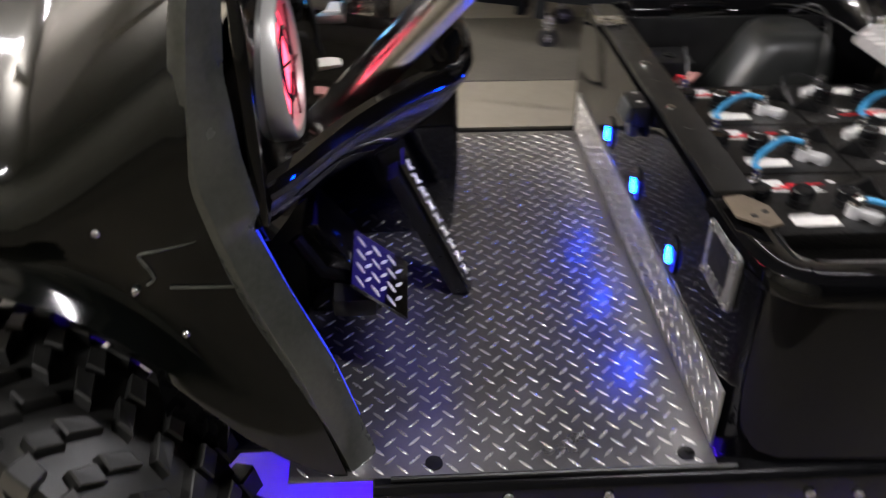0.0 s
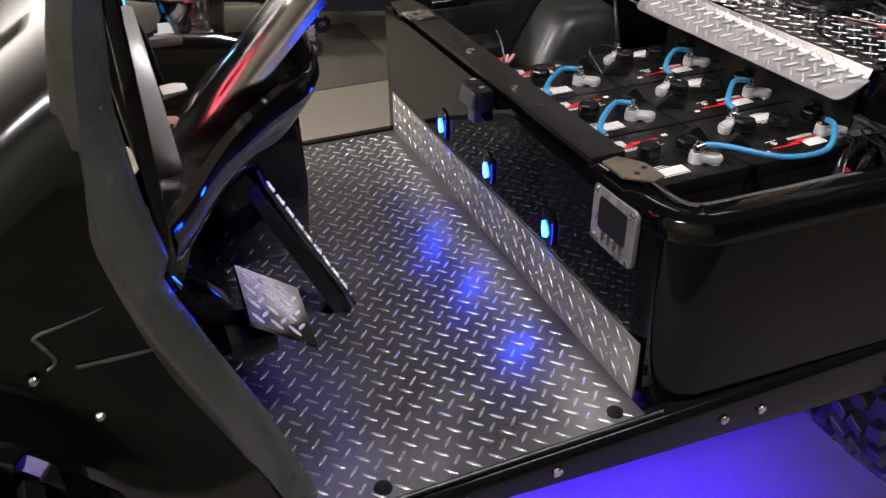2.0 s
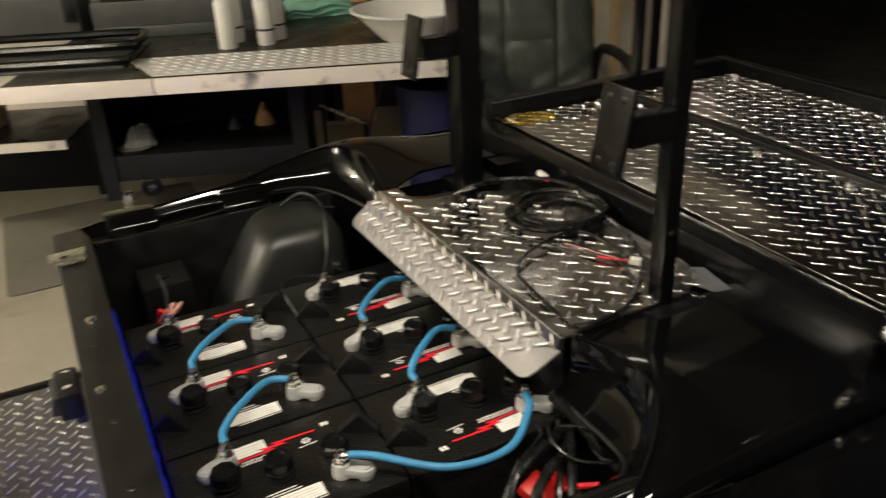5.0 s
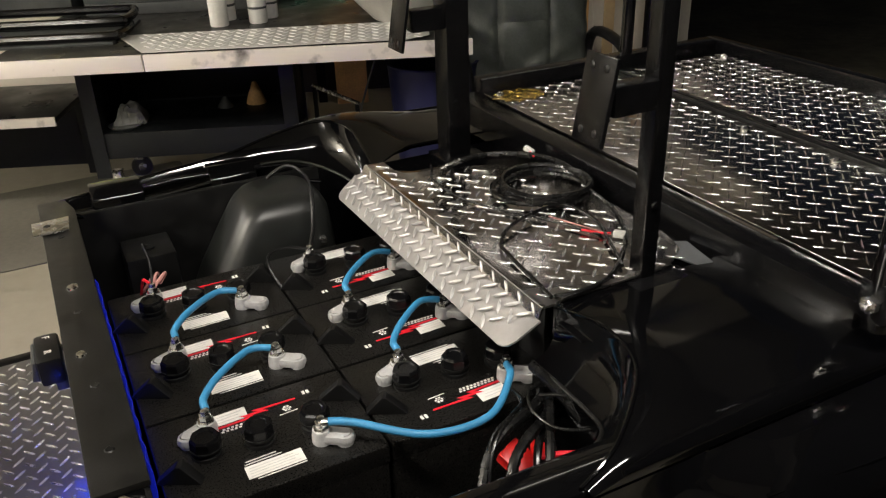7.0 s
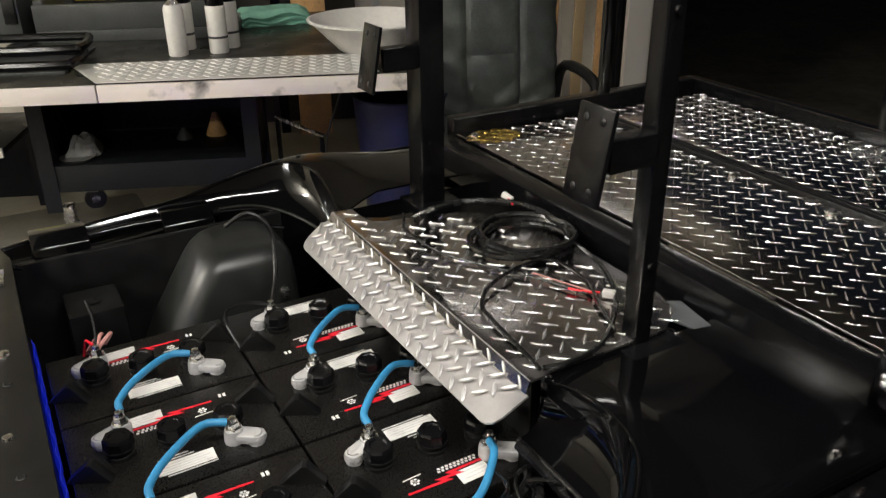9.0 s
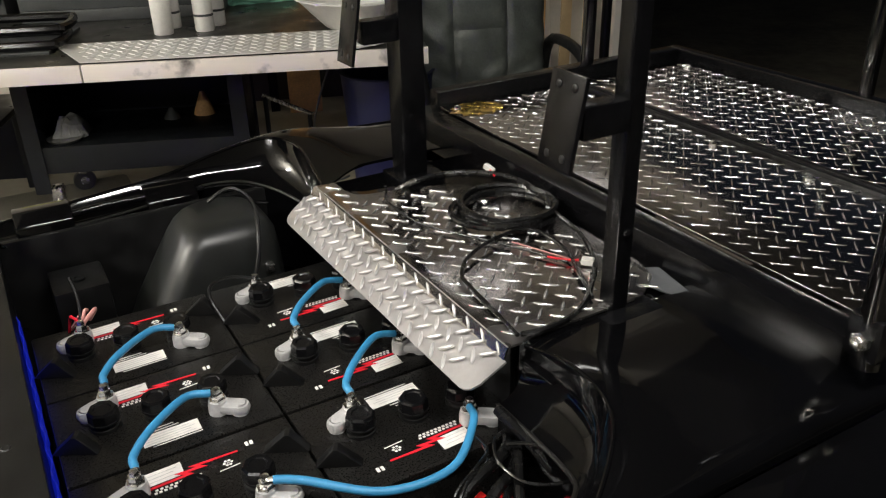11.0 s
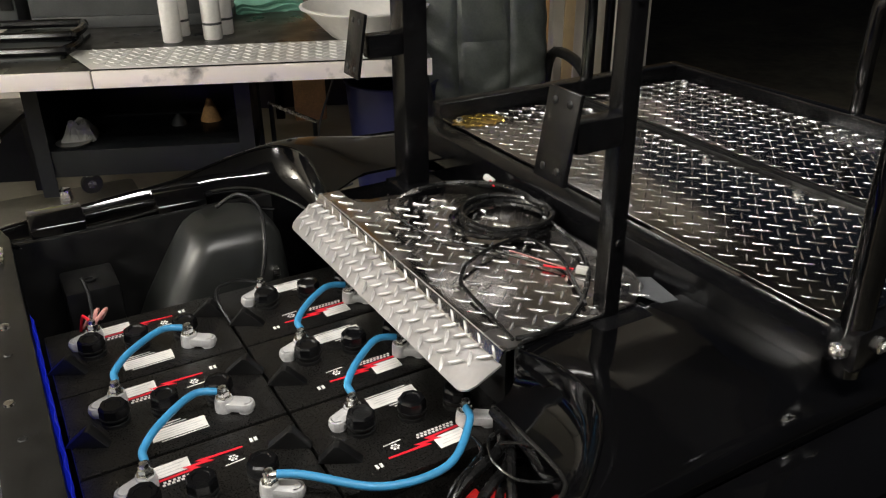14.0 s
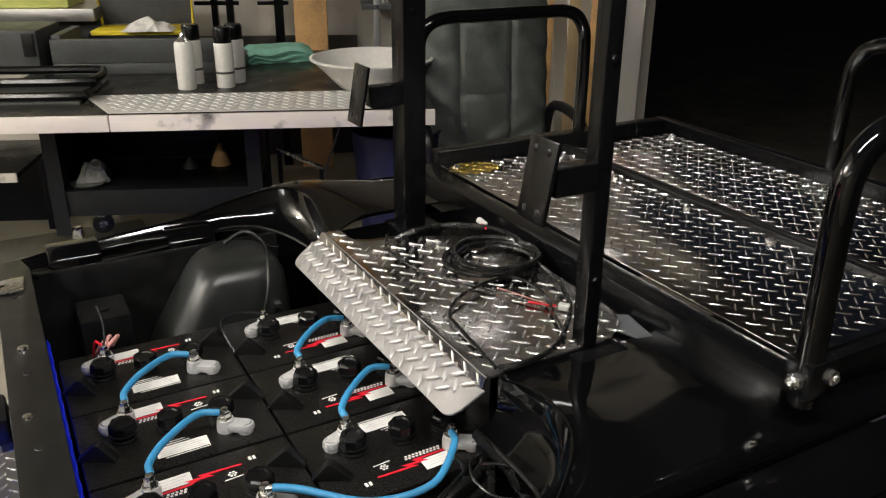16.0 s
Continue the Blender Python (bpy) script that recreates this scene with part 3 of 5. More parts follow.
part("rocker", prism([(-0.044, 0.872), (-0.034, 0.870), (-0.034, 0.90), (-0.038, 0.90)], "y", 0.535, 0.59, 0.002), GREYSTEEL, sw)
part("mark", letters("F", 0.014), WHITE, sw, m=pose(-0.018, 0.587, 0.9055, 0, 0, -90), smooth=False)
part("mark", letters("R", 0.014), WHITE, sw, m=pose(-0.018, 0.547, 0.9055, 0, 0, -90), smooth=False)
part("key_tag", box((-0.02, 0.572, 0.825), (-0.004, 0.60, 0.868), 0.003), GREYSTEEL, sw)

# deck lid behind the batteries
LID = [(0.575, 0.258), (0.600, 0.258), (0.612, 0.262), (0.800, 0.266), (0.848, 0.300), (0.862, 0.345), (0.864, 0.580), (0.850, 0.650), (0.800, 0.730), (0.735, 0.762), (0.640, 0.782), (0.620, 0.792), (0.612, 0.815), (0.611, 0.862), (0.575, 0.866)]
lid_t = prism(LID, "z", 0.942, 0.946, 0.0012)
lid = part("deck_lid", lid_t, LIDALU, cart, "diamond-plate lid behind the batteries")
tread(lid, 0.27, 0.59, Matrix.Translation((0.580, 0.262, 0.946)), weave=0.0372, size=(0.0150, 0.0026, 0.0017), keep=lambda x, y: y < 0.500 - 0.1 * x - 2.2 * max(0.0, x - 0.17) ** 1.5 * 6 or (x < 0.022 and y < 0.59))
part("lid_fold", sheet([[(0.577, 0.255, 0.946), (0.577, 0.865, 0.946)], [(0.571, 0.255, 0.930), (0.569, 0.868, 0.930)]], 0.003), ALU, cart, "bent fold between lid and lip")
lip = part("lid_lip", sheet([[(0.571, 0.253, 0.9295), (0.569, 0.870, 0.9295)], [(0.560, 0.252, 0.925), (0.556, 0.874, 0.925)], [(0.535, 0.255, 0.909), (0.529, 0.868, 0.909)], [(0.525, 0.260, 0.9023), (0.518, 0.862, 0.9023)], [(0.520, 0.268, 0.899), (0.512, 0.852, 0.899)], [(0.518, 0.276, 0.8977), (0.510, 0.842, 0.8977)]], 0.003), LIPALU, cart, "scuffed bent front lip of the lid")
FLIP = Matrix(((-1, 0, 0, 0), (0, 1, 0, 0), (0, 0, 1, 0), (0, 0, 0, 1)))
tread(lip, 0.46, 0.46, Matrix.Translation((0.5608, 0.262, 0.9312)) @ pose(0, 0, 0, 0, -32, 0) @ FLIP @ pose(0, 0, 0, 0, 0, 45), pitch=0.0212, size=(0.0130, 0.0032, 0.0021), material=DULLALU, turn=45, keep=lambda x, y: -0.004 < (x - y) * 0.7071 < 0.047 and -0.002 < (x + y) * 0.7071 < 0.602)
tread(lip, 0.0176, 0.59, Matrix.Translation((0.5732, 0.262, 0.9472)) @ pose(0, 0, 0, 0, -69, 0) @ FLIP, pitch=0.0175, size=(0.0095, 0.0019, 0.0007), material=LIPALU, rowwise=True, keep=lambda x, y: int(y / 0.0175) % 2 == 0)
part("bend", tube([(0.5755, 0.257, 0.9462), (0.5755, 0.863, 0.9462)], 0.0014, 8), LIPALU, lip, "bright rolled bend")
part("mount_plate", prism([(0.856, 0.337), (0.882, 0.322), (0.868, 0.250), (0.842, 0.256), (0.827, 0.304)], "z", 0.9365, 0.9395, 0.001), MOUNT, cart, "dull grey metal mounting plate beside the upright")
part("lid_tab", prism([(0.60, 0.20), (0.66, 0.20), (0.67, 0.215), (0.67, 0.25), (0.60, 0.255)], "z", 0.915, 0.918, 0.001), GLOSS, cart)


# rear fenders: a bowl down into the bay, a hard ridge, a broad top behind
def fender(stations, name_y, back, label):
    """stations: rim, ridge and shoulder points in turn along the fender's front."""
    rails = [glide([st[k] for st in stations], 6) for k in range(3)]
    rows = []
    for a, b, c in zip(*rails):
        row = [Vector((a.x, a.y, 0.72)), Vector((a.x, a.y, a.z - 0.012)), a]
        for f in (0.2, 0.4, 0.6, 0.8, 0.92):
            sag = 0.016 * math.sin(math.pi * f) * min(1.0, (b - a).length / 0.08)
            row.append(a.lerp(b, f) + Vector((0.6 * sag, 0, -sag)))
        row.append(b)
        for f in (0.12, 0.3, 0.6):
            row.append(b.lerp(c, f) + Vector((0, 0, 0.003 * math.sin(math.pi * f))))
        row.append(c)
        for x, z in back:
            row.append(Vector((max(c.x + 0.002, x), c.y, min(c.z, z - 0.25 * max(0.0, name_y(c.y)) ))))
        rows.append(row)
    part("rear_fender", sheet(rows, 0.004), GLOSS, cart, label)
    part("fender_bead", tube(rails[1][::3], 0.0028, 8, smooth=3), GLOSS, cart)
    part("fender_bead", tube(rails[0][::3], 0.0030, 8, smooth=3), RIM, cart)


FAR = [((0.045, 1.055, 0.893), (0.040, 1.100, 0.900), (0.036, 1.125, 0.895)), ((0.10, 1.065, 0.886), (0.10, 1.112, 0.905), (0.10, 1.135, 0.898)), ((0.25, 1.070, 0.888), (0.25, 1.115, 0.918), (0.25, 1.138, 0.910)), ((0.36, 1.078, 0.895), (0.36, 1.118, 0.927), (0.36, 1.140, 0.918)), ((0.43, 1.083, 0.905), (0.42, 1.118, 0.940), (0.43, 1.142, 0.933)), ((0.50, 1.070, 0.902), (0.49, 1.115, 0.957), (0.51, 1.145, 0.950)), ((0.555, 1.025, 0.887), (0.57, 1.100, 0.969), (0.62, 1.140, 0.966)), ((0.59, 0.950, 0.868), (0.612, 1.030, 0.960), (0.68, 1.080, 0.968)), ((0.598, 0.875, 0.850), (0.596, 0.880, 0.928), (0.68, 0.900, 0.955))]
NEAR = [((0.46, 0.045, 0.897), (0.45, -0.008, 0.908), (0.455, -0.022, 0.905)), ((0.50, 0.047, 0.893), (0.498, 0.004, 0.928), (0.515, -0.020, 0.920)), ((0.54, 0.075, 0.885), (0.555, 0.045, 0.941), (0.60, 0.0, 0.938)), ((0.553, 0.115, 0.878), (0.596, 0.090, 0.947), (0.66, 0.060, 0.944)), ((0.558, 0.160, 0.873), (0.613, 0.140, 0.949), (0.69, 0.120, 0.946)), ((0.562, 0.210, 0.868), (0.616, 0.200, 0.945), (0.69, 0.190, 0.943)), ((0.565, 0.260, 0.862), (0.606, 0.262, 0.934), (0.69, 0.262, 0.938))]
BACK_NEAR = [(0.80, 0.945), (0.95, 0.942), (1.15, 0.930), (1.35, 0.910), (1.62, 0.87)]
BACK = [(0.80, 0.956), (0.95, 0.950), (1.15, 0.938), (1.35, 0.915), (1.62, 0.87)]
fender(FAR, lambda y: y - 1.08, BACK, "gloss black moulded rear fender")
fender(NEAR, lambda y: 0.05 - y, BACK_NEAR, "gloss black moulded rear fender with a hard ridge")
def arch_low(x):
    """Height of the rear wheel arch's edge."""
    d = abs(x - 0.83)
    return max(0.5, 0.44 + math.sqrt(max(0.0, 0.41 ** 2 - d * d)))


rows = []
for j in range(22):
    x = 0.44 + 0.06 * j
    low = arch_low(x)
    rows.append([(x, 1.15, low), (x, 1.148, 0.5 * (low + 0.90)), (x, 1.142, 0.885), (x, 1.138, 0.900)])
part("fender_skirt", sheet(rows, 0.006), GLOSS, cart)
FLARE = [(-0.022, 0.901), (-0.040, 0.897), (-0.070, 0.887), (-0.098, 0.870), (-0.118, 0.846), (-0.128, 0.815)]
rows = []
for j in range(34):
    x = 0.46 + 0.036 * j
    k = min(1.0, max(0.0, (x - 0.50) / 0.20))
    k = k * k * (3 - 2 * k)
    drop = 0.15 * max(0.0, x - 1.0) ** 1.5
    row = [(x, -0.022 + k * (y + 0.022), 0.901 - (1 - k) * 0.010 * i + k * (z - 0.901) - drop) for i, (y, z) in enumerate(FLARE)]
    low = min(arch_low(x), row[-1][2] - 0.012)
    row += [(x, row[-1][1] - 0.002 * k, 0.5 * (row[-1][2] + low)), (x, row[-1][1] + 0.003 * k, low), (x, row[-1][1] + 0.020, low - 0.001)]
    rows.append(row)
part("fender_flare", sheet(rows, 0.005), GLOSS, cart, "gloss black flared outer side of the rear fender")
part("flare_crease", tube([(rows[i][3][0], rows[i][3][1], rows[i][3][2] + 0.001) for i in range(5, 30, 4)], 0.0022, 8, smooth=4), GLOSS, cart)
part("tail_body", box((0.62, 0.27, 0.50), (0.92, 0.90, 0.932), 0.01), GLOSS, cart, "gloss black rear body between the fenders")

part("fender_lip", tube([(0.612, 0.264, 0.9365), (0.68, 0.264, 0.9385), (0.742, 0.264, 0.9385)], 0.0022, 8, smooth=3), GLOSS, cart)
part("bay_lip", tube([(0.056, 1.040, 0.897), (0.080, 1.050, 0.880), (0.153, 1.053, 0.866), (0.259, 1.055, 0.858), (0.372, 1.052, 0.862), (0.470, 1.040, 0.873), (0.530, 1.010, 0.872)], 0.0042, 8, smooth=5), GLOSS, cart, "rolled lip along the battery bay")

# upright posts with seat-back brackets
for y, lo, hi in ((0.268, (0.744, -0.006), (0.770, 0.022)), (0.848, (0.738, -0.018), (0.786, 0.034))):
    post = part("roof_post", box((lo[0], y + lo[1], 0.930), (hi[0], y + hi[1], 2.05), 0.004), SATIN, cart, "black square steel tube upright")
    part("arm", box((0.675, y - 0.010, 1.186), (0.745, y + 0.018, 1.226), 0.003), SATIN, post)
    pl = part("back_bracket", box((0.0, -0.030, -0.055), (0.006, 0.030, 0.055), 0.0015, m=pose(0.652, y + 0.003, 1.212, 0, 10, 0)), SATIN, post, "drilled black bracket plate")
    for u in (-0.014, 0.014):
        for w in (-0.040, 0.040):
            part("hole", lathe([(0.005, 0), (0.004, 0.0006), (0, 0.0006)], 10, pose(0.652, y + 0.003, 1.212, 0, 10, 0) @ pose(-0.0005, u, w, 0, -90, 0)), PLASTIC, pl)
    for z in (1.05, 1.36):
        part("bolt", lathe([(0.006, 0), (0.005, 0.003), (0, 0.004)], 10, pose(0.757, y + lo[1], z, 90, 0, 0)), SATIN, post)
    part("foot_plate", box((0.72, y - 0.04, 0.932), (0.81, y + 0.04, 0.940), 0.002), SATIN, post)

# rear platform
BZ = 0.985
bed = part("platform_frame", box((0.885, 0.03, BZ - 0.075), (0.935, 1.085, BZ - 0.006), 0.004), SATIN, cart, "black steel frame of the rear platform")
box_parts = [((0.935, 0.03, BZ - 0.055), (1.62, 0.075, BZ - 0.006)), ((0.935, 1.045, BZ - 0.055), (1.62, 1.085, BZ + 0.03)), ((1.62, 0.03, BZ - 0.055), (1.65, 1.085, BZ + 0.03)), ((1.255, 0.075, BZ - 0.05), (1.305, 1.045, BZ - 0.008))]
for lo, hi in box_parts:
    part("rail", box(lo, hi, 0.004), SATIN, bed)
for x0, x1 in ((0.937, 1.268), (1.292, 1.618)):
    pl = part("platform_plate", box((x0, 0.05, BZ - 0.005), (x1, 1.043, BZ), 0.001), ALU, cart, "diamond-plate deck of the rear platform")
    def stained(x, y):
        return x0 < 1 and (x - 0.055) ** 2 / 0.0034 + (y - 0.935) ** 2 / 0.0024 < 1

    at, lug = Matrix.Translation((x0 + 0.005, 0.054, BZ)), (0.0150, 0.0023, 0.0014)
    tread(pl, x1 - x0 - 0.01, 0.985, at, size=lug, weave=0.0360, keep=lambda x, y: not stained(x, y), material=BEDLUG)
    if x0 < 1:
        tread(pl, x1 - x0 - 0.01, 0.985, at, size=lug, weave=0.0360, keep=stained, material=AMBER)
        part("amber_stain", prism([(0.995 + 0.058 * math.cos(k * math.pi / 9) * (1 + 0.18 * math.sin(3 * k)), 0.990 + 0.044 * math.sin(k * math.pi / 9) * (1 + 0.12 * math.cos(4 * k))) for k in range(18)], "z", BZ, BZ + 0.0004), STAIN, pl, "amber varnish stain on the plate")
part("centre_trim", box((1.266, 0.05, BZ - 0.002), (1.277, 1.043, BZ + 0.006), 0.002), PLASTIC, cart)
part("centre_trim", box((1.283, 0.05, BZ - 0.002), (1.294, 1.043, BZ + 0.006), 0.002), PLASTIC, cart)
for x, y in ((1.235, 0.56), (1.235, 0.355), (1.235, 0.78), (1.60, 0.99), (1.24, 1.0), (0.96, 1.01)):
    part("plate_bolt", lathe([(0.010, 0), (0.009, 0.004), (0.004, 0.007), (0, 0.007)], 10, pose(x, y, BZ)), STEEL, cart)


def hoop(pts, r, label):
    ob = part("grab_rail", tube(pts, r, 14, smooth=6), GLOSS, cart, label)
    return ob


hoop([(0.895, 1.075, 0.94), (0.893, 1.075, 1.1), (0.895, 1.075, 1.22), (0.905, 1.075, 1.28), (0.95, 1.075, 1.308), (1.05, 1.075, 1.31), (1.22, 1.075, 1.31), (1.305, 1.075, 1.305), (1.345, 1.075, 1.27), (1.355, 1.075, 1.2), (1.355, 1.075, 0.96)], 0.0155, "gloss black tubular side rail")
hoop([(0.885, 0.0, 0.96), (0.885, 0.0, 1.1), (0.885, 0.0, 1.215), (0.895, 0.0, 1.27), (0.94, 0.0, 1.305), (1.05, 0.0, 1.31), (1.22, 0.0, 1.31), (1.305, 0.0, 1.305), (1.345, 0.0, 1.27), (1.355, 0.0, 1.2), (1.355, 0.0, 0.96)], 0.0175, "gloss black tubular side rail")
hoop([(1.645, 0.55, 0.99), (1.645, 0.55, 1.18), (1.645, 0.54, 1.25), (1.645, 0.49, 1.285), (1.645, 0.36, 1.29), (1.645, 0.16, 1.29), (1.645, 0.11, 1.25), (1.645, 0.10, 1.18), (1.645, 0.10, 0.99)], 0.0155, "gloss black tubular rear grab bar")
br = part("rail_bracket", box((0.868, -0.020, 0.972), (0.920, 0.022, 1.026), 0.006), SATIN, cart, "black bracket bolting the rail to the platform")
part("bolt", lathe([(0.0105, 0), (0.0105, 0.006), (0.006, 0.007), (0.005, 0.010), (0, 0.011)], 8, pose(0.904, -0.020, 1.003, 90, 0, 0)), STEEL, br)
part("bolt", lathe([(0.0115, 0), (0.0115, 0.008), (0.007, 0.009), (0.006, 0.016), (0, 0.017)], 6, pose(0.868, 0.0, 0.998, 0, -90, 0)), STEEL, br)

# front cowl: side edge, hood and dash
OUTER = [(-0.600, 1.36), (-0.632, 1.26), (-0.649, 1.165), (-0.656, 1.07), (-0.645, 1.005), (-0.614, 0.89), (-0.576, 0.79), (-0.545, 0.69), (-0.517, 0.60), (-0.513, 0.585)]
INNER = [(-0.575, 1.36), (-0.604, 1.26), (-0.615, 1.165), (-0.609, 1.07), (-0.597, 1.000), (-0.607, 0.976), (-0.573, 0.88), (-0.526, 0.76), (-0.500, 0.67), (-0.480, 0.60), (-0.478, 0.585)]
BAND = [(x + 0.033, z) for x, z in OUTER]


def rail_x(rail, z):
    """Where a rail of (x, z), falling in z, stands at height z."""
    for (xa, za), (xb, zb) in zip(rail, rail[1:]):
        if zb <= z <= za:
            return xa + (xb - xa) * (za - z) / (za - zb)
    return rail[-1][0] if z < rail[-1][1] else rail[0][0]


def edge_strip():
    """The broad edge of the cowl: flat outside, rolled over on its inner side, with a step where the dash ends."""
    smooth_out = glide([(x, 0, z) for x, z in OUTER], 5)
    rows = []
    for z in [1.36 - 0.0122 * k for k in range(30)] + [1.000, 0.994, 0.988, 0.982] + [0.975 - 0.0195 * k for k in range(21)]:
        near = min(smooth_out, key=lambda p: abs(p.z - z))
        xo = near.x if abs(near.z - z) < 0.002 else rail_x([(p.x, p.z) for p in smooth_out], z)
        xi = rail_x(INNER, z)
        w = xi - xo
        rows.append([(xo - 0.018, 0.026, z - 0.008), (xo - 0.004, 0.014, z - 0.003), (xo + 0.004, 0.012, z), (xo + 0.35 * w, 0.020, z), (xo + 0.7 * w, 0.032, z), (xi - 0.004, 0.042, z), (xi, 0.050, z), (xi - 0.003, 0.060, z), (xi - 0.016, 0.068, z)])
    return part("cowl_edge", sheet(rows, 0.004), LITEDGE, cart, "wide black edge of the front cowl, reflection lightened into its colour")


edge_strip()
# Blue light along the inner cowl edge, added as a glowing rod.
part("edge_glow", tube([(-0.608, 0.066, 0.962), (-0.577, 0.066, 0.87), (-0.535, 0.066, 0.765), (-0.503, 0.062, 0.66)], 0.003, 6, smooth=4), BLUEGLOW, cart, "blue light on the inner cowl edge, set as a glowing strip")
# Red reflection on the inner cowl, put in as a small emitting rod.
part("red_streak", tube([(-0.548, 0.066, 0.772), (-0.535, 0.066, 0.750)], 0.003, 6), REDLED, cart, "red reflection on the cowl edge, set as a glowing rod")

ARCH = [(-1.35, 0.62), (-1.30, 0.72), (-1.22, 0.83), (-1.10, 0.92), (-0.97, 0.955), (-0.88, 0.945), (-0.80, 0.905), (-0.74, 0.845), (-0.69, 0.775), (-0.635, 0.685), (-0.58, 0.62), (-0.515, 0.585)]


def arch(x):
    for (a, za), (b, zb) in zip(ARCH, ARCH[1:]):
        if a <= x <= b:
            return za + (zb - za) * (x - a) / (b - a)
    return ARCH[0][1] if x < ARCH[0][0] else ARCH[-1][1]


def cowl(mirror):
    rows = []
    for i in range(25):
        u = i / 24
        row = []
        for j in range(19):
            v = j / 18
            # from the wheel arch up the side, then over the broad shoulder onto the hood
            x0 = -1.36 + 0.83 * u
            z_s = 0.80 + 0.34 * u ** 1.3
            lo = arch(x0)
            if v < 0.5:
                w = v / 0.5
                z = lo + (max(z_s, lo + 0.04) - lo) * w
                y = 0.010 + 0.010 * math.sin(math.pi * w) - 0.045 * math.exp(-((w - 0.10) / 0.16) ** 2) * math.exp(-((x0 + 0.95) / 0.30) ** 2)
            else:
                w = (v - 0.5) / 0.5
                a = radians(90 * w)
                y = 0.012 + 0.54 * (1 - math.cos(a)) ** 1.0
                z = max(z_s, lo + 0.04) + (0.20 + 0.05 * u) * math.sin(a)
            x = x0 + (rail_x(BAND, min(1.33, max(0.6, z))) - 0.033 - (-0.53)) * max(0.0, (u - 0.55) / 0.45) ** 1.2
            row.append((x, 1.11 - y if mirror else y, z))
        rows.append(row)
    return part("front_cowl", sheet(rows, 0.005), CLEAR, cart, "gloss black moulded front cowl and fender")


cowl(False), cowl(True)
for x, z in ((-0.772, 0.995), (-0.745, 0.915), (-0.698, 0.85)):
    part("cowl_screw", lathe([(0.0055, 0), (0.005, 0.002), (0.003, 0.004), (0, 0.004)], 10, pose(x, 0.016, z, 90, 0, 0)), STEEL, cart)
# Lit ridges of the cowl, drawn as thin rods in the lightened colour.
for line in ([(-0.614, 0.020, 0.916), (-0.66, 0.018, 0.9165), (-0.705, 0.017, 0.918)], [(-0.643, 0.0205, 0.993), (-0.67, 0.0195, 0.979), (-0.705, 0.0185, 0.970), (-0.731, 0.018, 0.964), (-0.730, 0.018, 0.955), (-0.721, 0.0175, 0.932), (-0.730, 0.017, 0.923)]):
    part("crease", tube(line, 0.0022, 8, smooth=5), LITEDGE, cart)

# dash: plan of its rear nose, with a pocket round the steering column
NOSE = [(-0.585, 0.07), (-0.555, 0.12), (-0.49, 0.25), (-0.415, 0.36), (-0.345, 0.445), (-0.315, 0.50), (-0.312, 0.555), (-0.325, 0.60), (-0.375, 0.632), (-0.46, 0.65), (-0.575, 0.655)]
npts = glide([(x, y, 0) for x, y in NOSE], 5)
rows = []
for p in npts:
    t = min(1, max(0, (p.y - 0.40) / 0.07))
    tray = 0.945 + 0.14 * t * t * (3 - 2 * t)
    back = -0.60
    rows.append([(back, p.y, tray + 0.02), (0.5 * (back + p.x), p.y, tray), (p.x - 0.045, p.y, tray - 0.004), (p.x - 0.018, p.y, max(1.035, tray - 0.012) - 0.01), (p.x - 0.004, p.y, 1.022), (p.x, p.y, 1.0), (p.x - 0.006, p.y, 0.978), (p.x - 0.05, p.y, 0.925), (p.x - 0.10, p.y, 0.885), (min(-0.5, p.x - 0.16), p.y, 0.865)])
part("dash", sheet(rows, 0.005), DASH, cart, "gloss black dash with an open tray")
part("dash_back", prism([(-0.605, 0.06), (-0.59, 0.06), (-0.59, 0.66), (-0.605, 0.66)], "z", 0.97, 1.33, 0.003), GLOSS, cart)
part("fire_wall", prism([(-0.76, 0.60), (-0.69, 0.60), (-0.62, 0.90), (-0.62, 0.99), (-0.76, 0.99)], "y", 0.05, 1.06, 0.004), GLOSS, cart, "black footwell wall")
part("centre_kick_panel", prism([(-0.60, 0.60), (-0.335, 0.60), (-0.325, 0.75), (-0.33, 0.93), (-0.42, 0.95), (-0.60, 0.95)], "y", 0.62, 1.03, 0.012), GLOSS, cart, "glossy black panel below the dash")
part("pedal_box", prism([(-0.60, 0.60), (-0.47, 0.60), (-0.52, 0.70), (-0.58, 0.78), (-0.60, 0.78)], "y", 0.37, 0.51, 0.012), GLOSS, cart)

# speaker in the dash with a satin ring and red glow
SP = pose(-0.606, 0.222, 1.105, 0, 85, 0) @ Matrix.Scale(1.14, 4)
spk = part("speaker", lathe([(0.076, -0.004), (0.081, -0.003), (0.083, 0.000), (0.083, 0.030), (0.080, 0.034), (0.073, 0.034), (0.070, 0.030), (0.068, 0.012)], 48, SP), RINGMETAL, cart, "round dash speaker with satin metal ring and red glow")
part("cone", lathe([(0.066, 0.014), (0.05, 0.010), (0.025, 0.002), (0.022, 0.006), (0.0, 0.010)], 32, SP), PLASTIC, spk)
part("red_light", lathe([(0.036, 0.0085), (0.062, 0.0155), (0.066, 0.0185), (0.066, 0.0205), (0.058, 0.0175), (0.036, 0.0115)], 32, SP), REDLED, spk, "red light ring")
for k in range(6):
    a = radians(60 * k)
    part("grille_bar", tube([SP @ Vector((0.012 * math.cos(a), 0.012 * math.sin(a), 0.034)), SP @ Vector((0.070 * math.cos(a + 0.3), 0.070 * math.sin(a + 0.3), 0.030))], 0.0018, 6), PLASTIC, spk)
